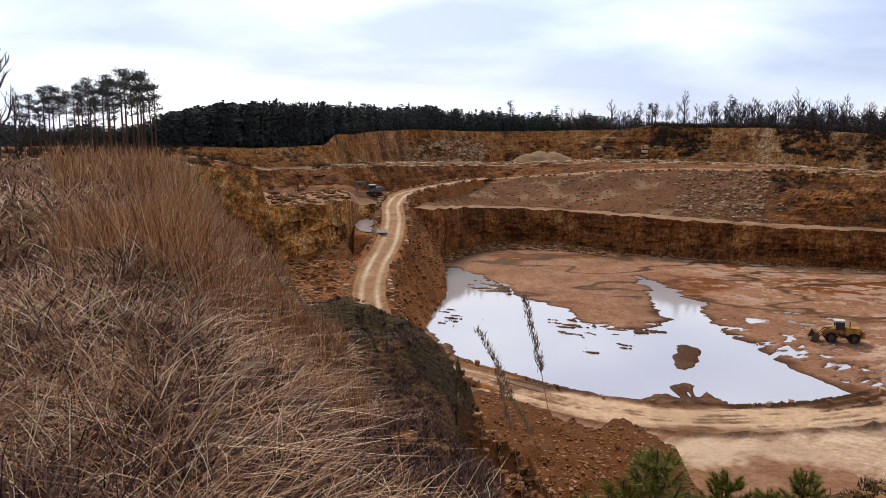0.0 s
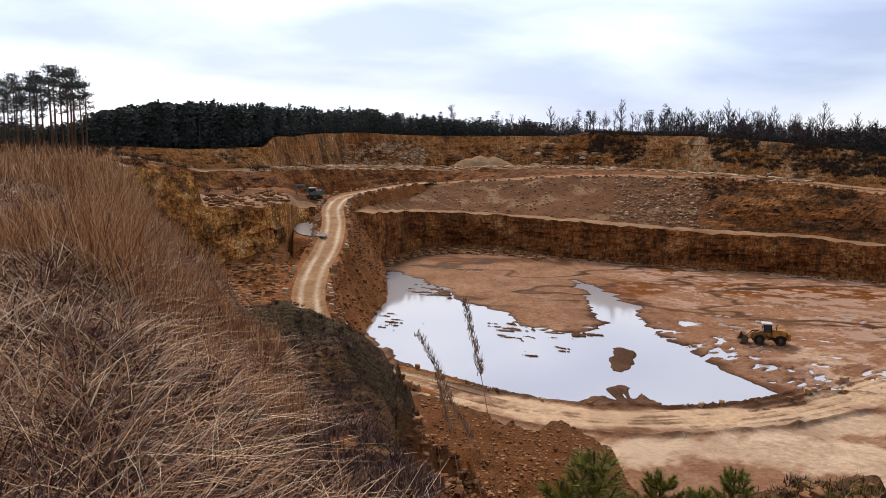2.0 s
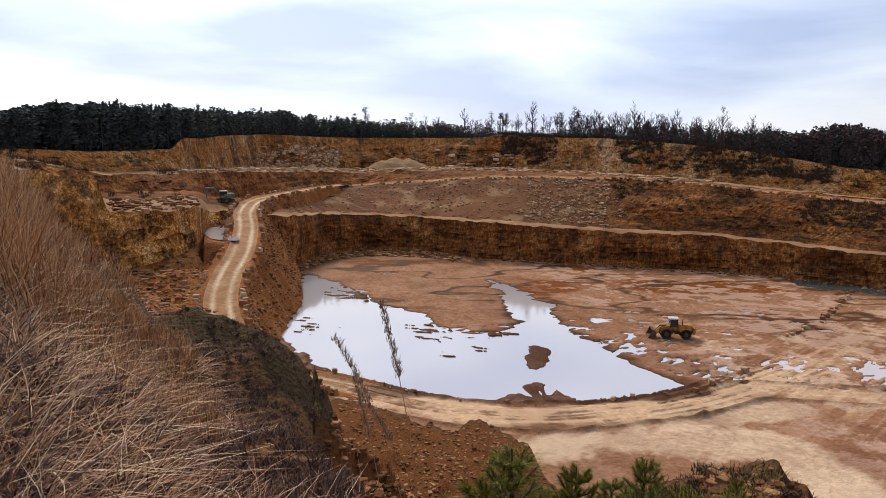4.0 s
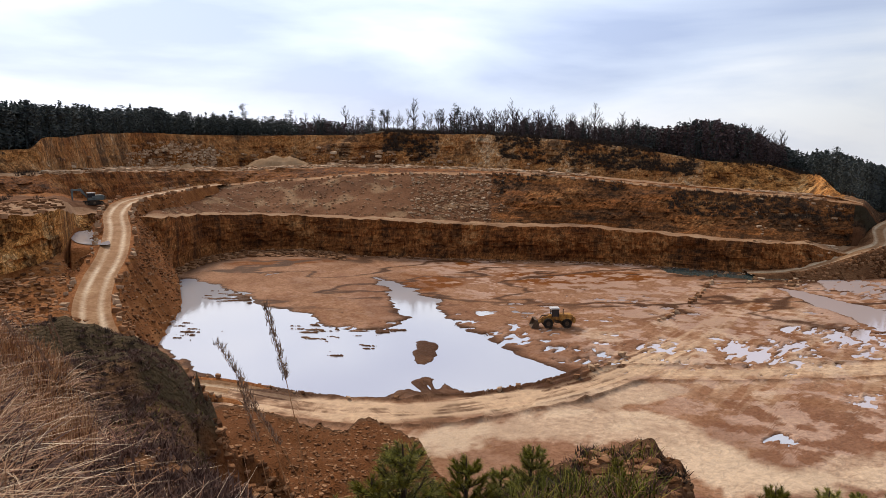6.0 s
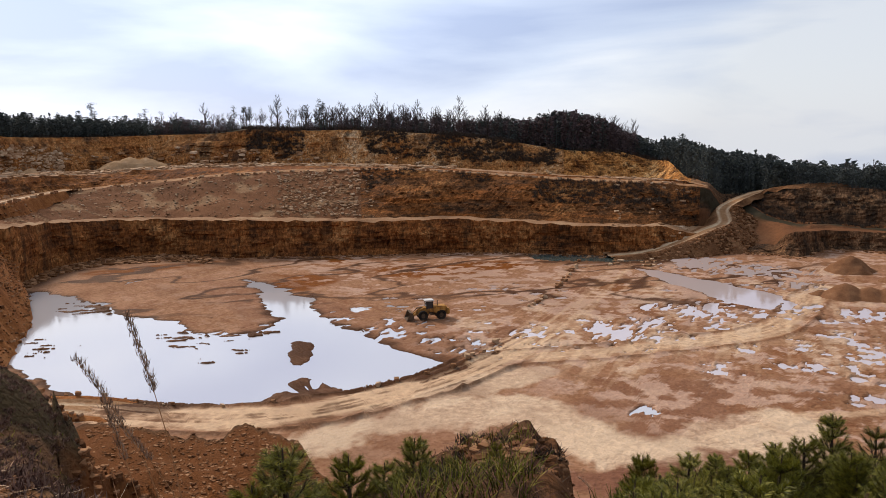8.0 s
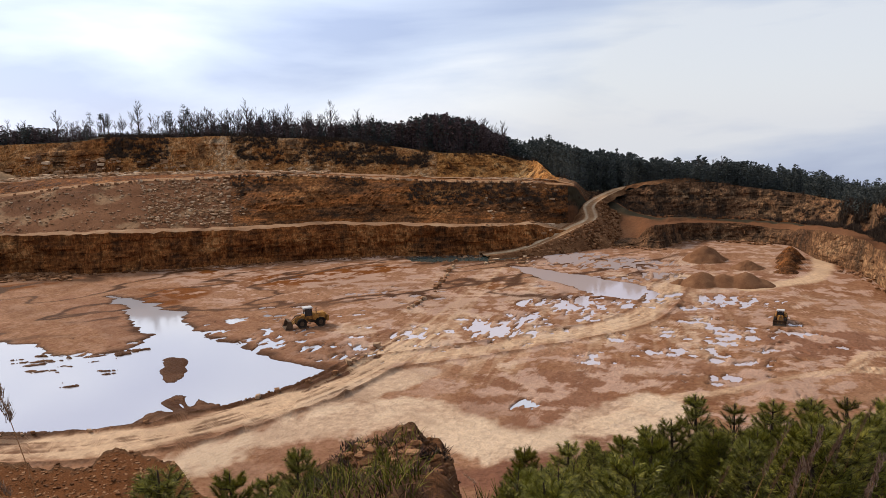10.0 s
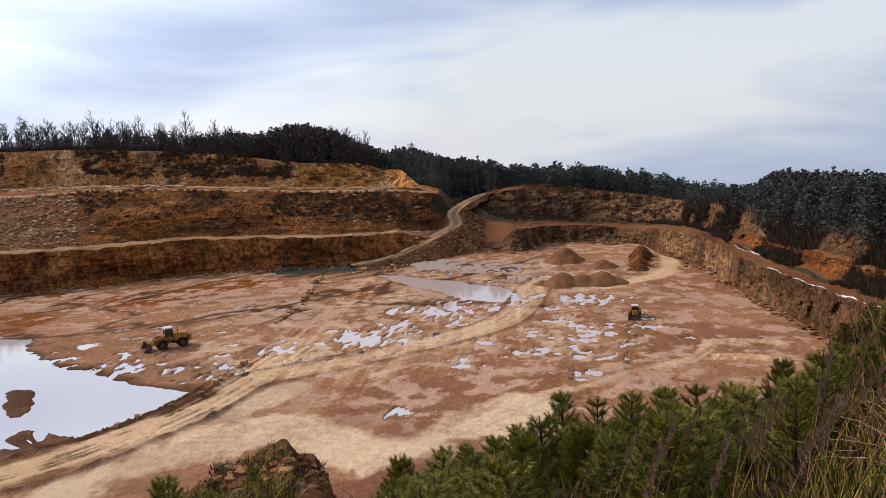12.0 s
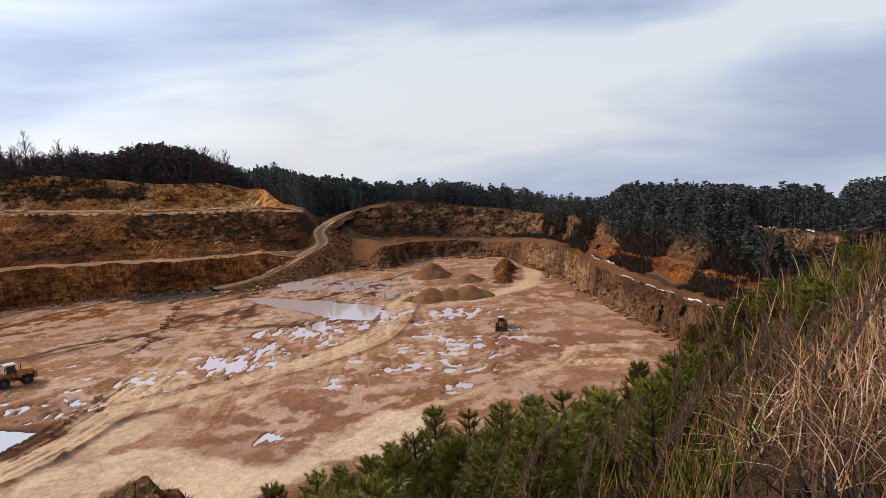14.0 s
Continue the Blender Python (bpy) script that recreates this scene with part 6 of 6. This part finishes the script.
tangle("brush", 650, -9, 4, 3, 13, .06, .2, M_BRAMBLE, "low brown brambles on the bare soil of the brink", 26)
tangle("brush", 500, 40, 90, 4, 18, .12, .34, M_BRUSH, "dark undergrowth between young pines", 25)
az, r = pick(3000, -11, 2.0, 17, 35, None)
blades("dead_stems", az, r, rng.uniform(.06, .24, len(az)), rng.uniform(.2, .9, len(az)), .010 + .0002 * r, M_STRAWD, "thin dark brush on the mossy spur", "dead plants")
az, r = pick(1300, -10, 1.5, 18, 34, lambda a, q: patch(a, q, .3, 6) > -.1)
blades("green_tufts", az, r, rng.uniform(.08, .22, len(az)), rng.uniform(.1, .7, len(az)), .012 + .0002 * r, M_GREEN, "low green tufts on the mossy spur", "grass")

# green slope on the other side
def on_right(az, r):
    return r < edge_r(az) * 1.15


az, r = pick(22000, 40, 97, 2.8, 26, lambda a, q: on_right(a, q) & (a < 84 + 10 * patch(a, q, .4, 3) + (q - 8) * .8))
blades("green_shoots", az, r, rng.uniform(.12, .42, len(az)), rng.uniform(.05, .5, len(az)), .003 + .0008 * r, M_GREEN, "green broom shoots covering the slope", "shrub", droop=.4, curl=.2)
az, r = pick(1500, 52, 97, 6.0, 26, lambda a, q: on_right(a, q) & (patch(a, q, .6, 8) + (a - 74) * .03 > 0))
blades("tall_grass", az, r, rng.uniform(.4, .85, len(az)), rng.uniform(.08, .4, len(az)), .0022 + .0006 * r, M_OCHRE, "pale tall grass among green broom", "grass", droop=.6, curl=.12)
az, r = pick(1800, 76, 97, 4.5, 12, lambda a, q: on_right(a, q) & (a > 83 + 6 * patch(a, q, .5, 2) + (q - 6) * .9))
blades("dry_grass", az, r, rng.uniform(.3, .6, len(az)), rng.uniform(.3, .9, len(az)), .002 + .0006 * r, M_STRAW, "matted bleached grass on the slope", "grass", curl=.35)
az, r = pick(9000, 38, 97, 2.6, 26, on_right)
blades("dead_stems", az, r, rng.uniform(.15, .45, len(az)), rng.uniform(.1, .8, len(az)), .003 + .0007 * r, M_STRAWD, "dark dead stems under the broom", "dead plants", curl=.3)
# the dark mound
az, r = pick(2600, 22, 36.5, 6, 15, None)
blades("dead_stems", az, r, rng.uniform(.08, .3, len(az)), rng.uniform(.2, .9, len(az)), .004 + .0004 * r, M_STRAWD, "dark moss and dead stems on the earth mound", "dead plants")
az, r = pick(2600, 24.5, 36, 6, 14, lambda a, q: patch(a, q, .7, 5) > .15)
blades("green_tufts", az, r, rng.uniform(.15, .4, len(az)), rng.uniform(.1, .6, len(az)), .004 + .0004 * r, M_GREEN, "low green tufts on the earth mound", "grass")


def young_pine(seed, height):
    """A waist-high pine: stem, whorls of upswept shoots, dense long needles."""
    rnd = random.Random(seed)
    root = thing("young_pine", "young bushy green pine on the quarry edge", "young pine", "young pines on the edge")
    sb, nb = bmesh.new(), bmesh.new()
    tube(sb, [(0, 0, -.15), (rnd.uniform(-.04, .04), rnd.uniform(-.04, .04), height * .5), (0, 0, height)], [.028 * height, .018 * height, .006], 6)

    def needles(p, e, count, ln):
        ax = (e - p).normalized()
        for _ in range(count):
            t = rnd.random() ** .8
            c = p.lerp(e, t)
            o = Vector((rnd.gauss(0, 1), rnd.gauss(0, 1), rnd.gauss(0, 1))).normalized()
            d = (o * .8 + ax * .9).normalized() * ln * rnd.uniform(.7, 1.2)
            w = d.orthogonal().normalized() * ln * .036
            nb.faces.new([nb.verts.new(c - w), nb.verts.new(c + w), nb.verts.new(c + d)])
    whorls = 6
    for i in range(whorls):
        z = height * (.12 + .72 * i / (whorls - 1))
        arms = rnd.randint(5, 7)
        L = height * (.46 - .30 * i / (whorls - 1))
        for k in range(arms):
            a = 6.2832 * (k + rnd.random() * .5) / arms
            d = Vector((math.cos(a), math.sin(a), rnd.uniform(.45, .95))).normalized()
            p = Vector((0, 0, z))
            q = p + d * L * .55
            e = q + (d + Vector((0, 0, .8))).normalized() * L * .45
            tube(sb, [p, q, e], [.009 * height, .006 * height, .003], 4, False)
            needles(p.lerp(q, .2), q, 60, .085); needles(q, e, 75, .085)
            for _ in range(4):
                s = p.lerp(q, rnd.uniform(.4, 1))
                f = s + (d + Vector((rnd.gauss(0, .7), rnd.gauss(0, .7), .5))).normalized() * L * .38
                tube(sb, [s, f], [.005 * height, .003], 3, False)
                needles(s, f, 48, .08)
    needles(Vector((0, 0, height * .72)), Vector((0, 0, height)), 60, .09)
    part("stem", sb, M_BARK, root)
    tagged(part("needles", nb, M_YOUNG, root), kind="stuff")
    return root


def put_pines(kinds_, spots):
    """Spots: bearing, distance, height of the tip below the eye's level in degrees."""
    for i, (a, q, tip) in enumerate(spots):
        z0 = float(land_z(a, q)[0])
        h = EYE_H + q * math.tan(radians(tip)) - z0
        h = max(h, .5)
        m = polar(a, q)
        wider = rng.uniform(1.0, 1.4)
        src = kinds_[i % len(kinds_)]
        M = pose(m[0], m[1], z0 - .05, 0, 0, rng.uniform(0, 360))
        if i >= len(kinds_):
            src.scale = (1, 1, 1)
            o = copy_thing(src, M)
            o.scale = (h / 1.5 * wider, h / 1.5 * wider, h / 1.5)
        else:
            kinds_[i].matrix_basis = M
    for i in range(min(len(kinds_), len(spots))):
        a, q, tip = spots[i]
        h = max(.5, EYE_H + q * math.tan(radians(tip)) - float(land_z(a, q)[0]))
        kinds_[i].scale = (h / 1.5 * 1.25, h / 1.5 * 1.25, h / 1.5)


yp = [young_pine(s, 1.5) for s in range(4)]
put_pines(yp, [(16.4, 7.5, -22.0), (21.4, 8.0, -23.0), (26.6, 8.5, -22.0), (14.0, 7.6, -24.3), (18.6, 7.8, -24.6), (24.2, 8.2, -23.6), (29.5, 8.6, -23.4), (33.0, 7.6, -24.6),
               (44.2, 9.2, -22.8), (47.6, 9.6, -22.4), (51.6, 9.8, -21.8), (55.2, 9.5, -20.4), (56.9, 10.4, -18.6), (53.4, 10.2, -21.0), (59.6, 10.6, -19.0), (62.2, 11.5, -18.6),
               (64.6, 11.8, -18.2), (66.8, 12, -17.8), (49.6, 9.0, -23.2), (58.2, 9.2, -20.8), (69.2, 12.5, -17.6), (-17.6, 26, -5.2), (11.2, 7.5, -25.6), (61.0, 9.4, -20.6), (72.6, 13.2, -15.8)] + [(float(a), float(np.interp(a, AZ, RZ["crest"][0]) * u), float(t)) for a, u, t in zip(np.linspace(43, 87, 74) + rng.uniform(-.6, .6, 74), rng.uniform(.55, 1.0, 74), -np.interp(np.linspace(43, 87, 74), [43, 60, 71, 75, 79, 85], [24.4, 20.0, 17.6, 14.9, 11.8, 8.6]) - rng.uniform(0, 1.6, 74))])


M_SEED = material("brown_seed_plume", [(0.09, 0.048, 0.032), (0.24, 0.145, 0.09), (0.46, 0.31, 0.20)], 4.0, 20.0, 0.9, 0, island=0.5, spec=0.1)


def seed_stem(seed, height, label):
    """A tall dry reed-grass stem with a feathery seed head."""
    rnd = random.Random(seed)
    root = thing("reed_grass", label, "grass stem", "tall seed stems")
    st, hd = bmesh.new(), bmesh.new()
    lean = Vector((rnd.uniform(-.30, -.12), 0, 1))
    pts = [Vector((lean.x * t * t * height, 0, t * height)) for t in (0, .3, .6, .8, 1)]
    tube(st, pts, [.003, .0026, .002, .0015, .001], 5)
    for _ in range(190):
        t = rnd.uniform(.76, 1.0)
        c = Vector((lean.x * t * t * height, 0, t * height))
        d = Vector((rnd.gauss(0, .28), rnd.gauss(0, .28), 1)).normalized() * rnd.uniform(.025, .05) * (1.3 - t + .55)
        c += Vector((rnd.gauss(0, .007), rnd.gauss(0, .007), 0))
        w = d.orthogonal().normalized() * .0030
        hd.faces.new([hd.verts.new(c - w), hd.verts.new(c + w), hd.verts.new(c + d)])
    part("stem", st, M_OCHRE, root)
    tagged(part("seed_head", hd, M_SEED, root, "brown feathery seed head"), kind="stuff")
    return root


def put_stem(o, a, q, tip, spin, tall):
    """Stands a stem at a bearing and distance, its tip at a height in degrees over the eye's level."""
    z0 = float(land_z(a, q)[0])
    h = max(.6, EYE_H + q * math.tan(radians(tip)) - z0)
    m = polar(a, q)
    o.matrix_basis = pose(m[0], m[1], z0 - .03, 0, 0, spin) @ Matrix.Diagonal((1, 1, h / tall, 1))


reeds = [seed_stem(i, 1.4, "tall dry reed-grass stem with a feathery brown seed head") for i in range(5)]
spots = [(9.6, 3.4, -11.4, 0), (8.8, 3.5, -13.6, 10), (7.0, 3.3, -16.6, 15), (10.3, 3.6, -18.0, 0), (41.5, 6.2, -24.0, 10)]
for a in 88 - 30 * np.linspace(0, 1, 46) ** 1.4 + rng.uniform(-.8, .8, 46):
    spots.append((float(a), rng.uniform(3.6, 8.0), float(np.interp(a, [52, 60, 70, 75, 80, 88], [-22, -20, -16.5, -13.8, -11.2, -8.5])) - 3.2 * rng.random(), -180 - float(a) + rng.uniform(-35, 35)))
for a in np.linspace(-20, -7, 34) + rng.uniform(-.5, .5, 34):
    spots.append((float(a), rng.uniform(8, 13), float(np.interp(a, [-20, -14, -7], [-6.5, -8.5, -11.5])) - 2.5 * rng.random(), rng.uniform(-40, 40)))
for i, spot in enumerate(spots):
    put_stem(reeds[i] if i < 5 else copy_thing(reeds[i % 5], Matrix.Identity(4)), *spot, 1.4)
# a thin bare sapling on the slope
plant([bare_tree(120, 4.0)], np.array([81.6]), np.array([16.5]), np.array([.42]), np.array([40]))
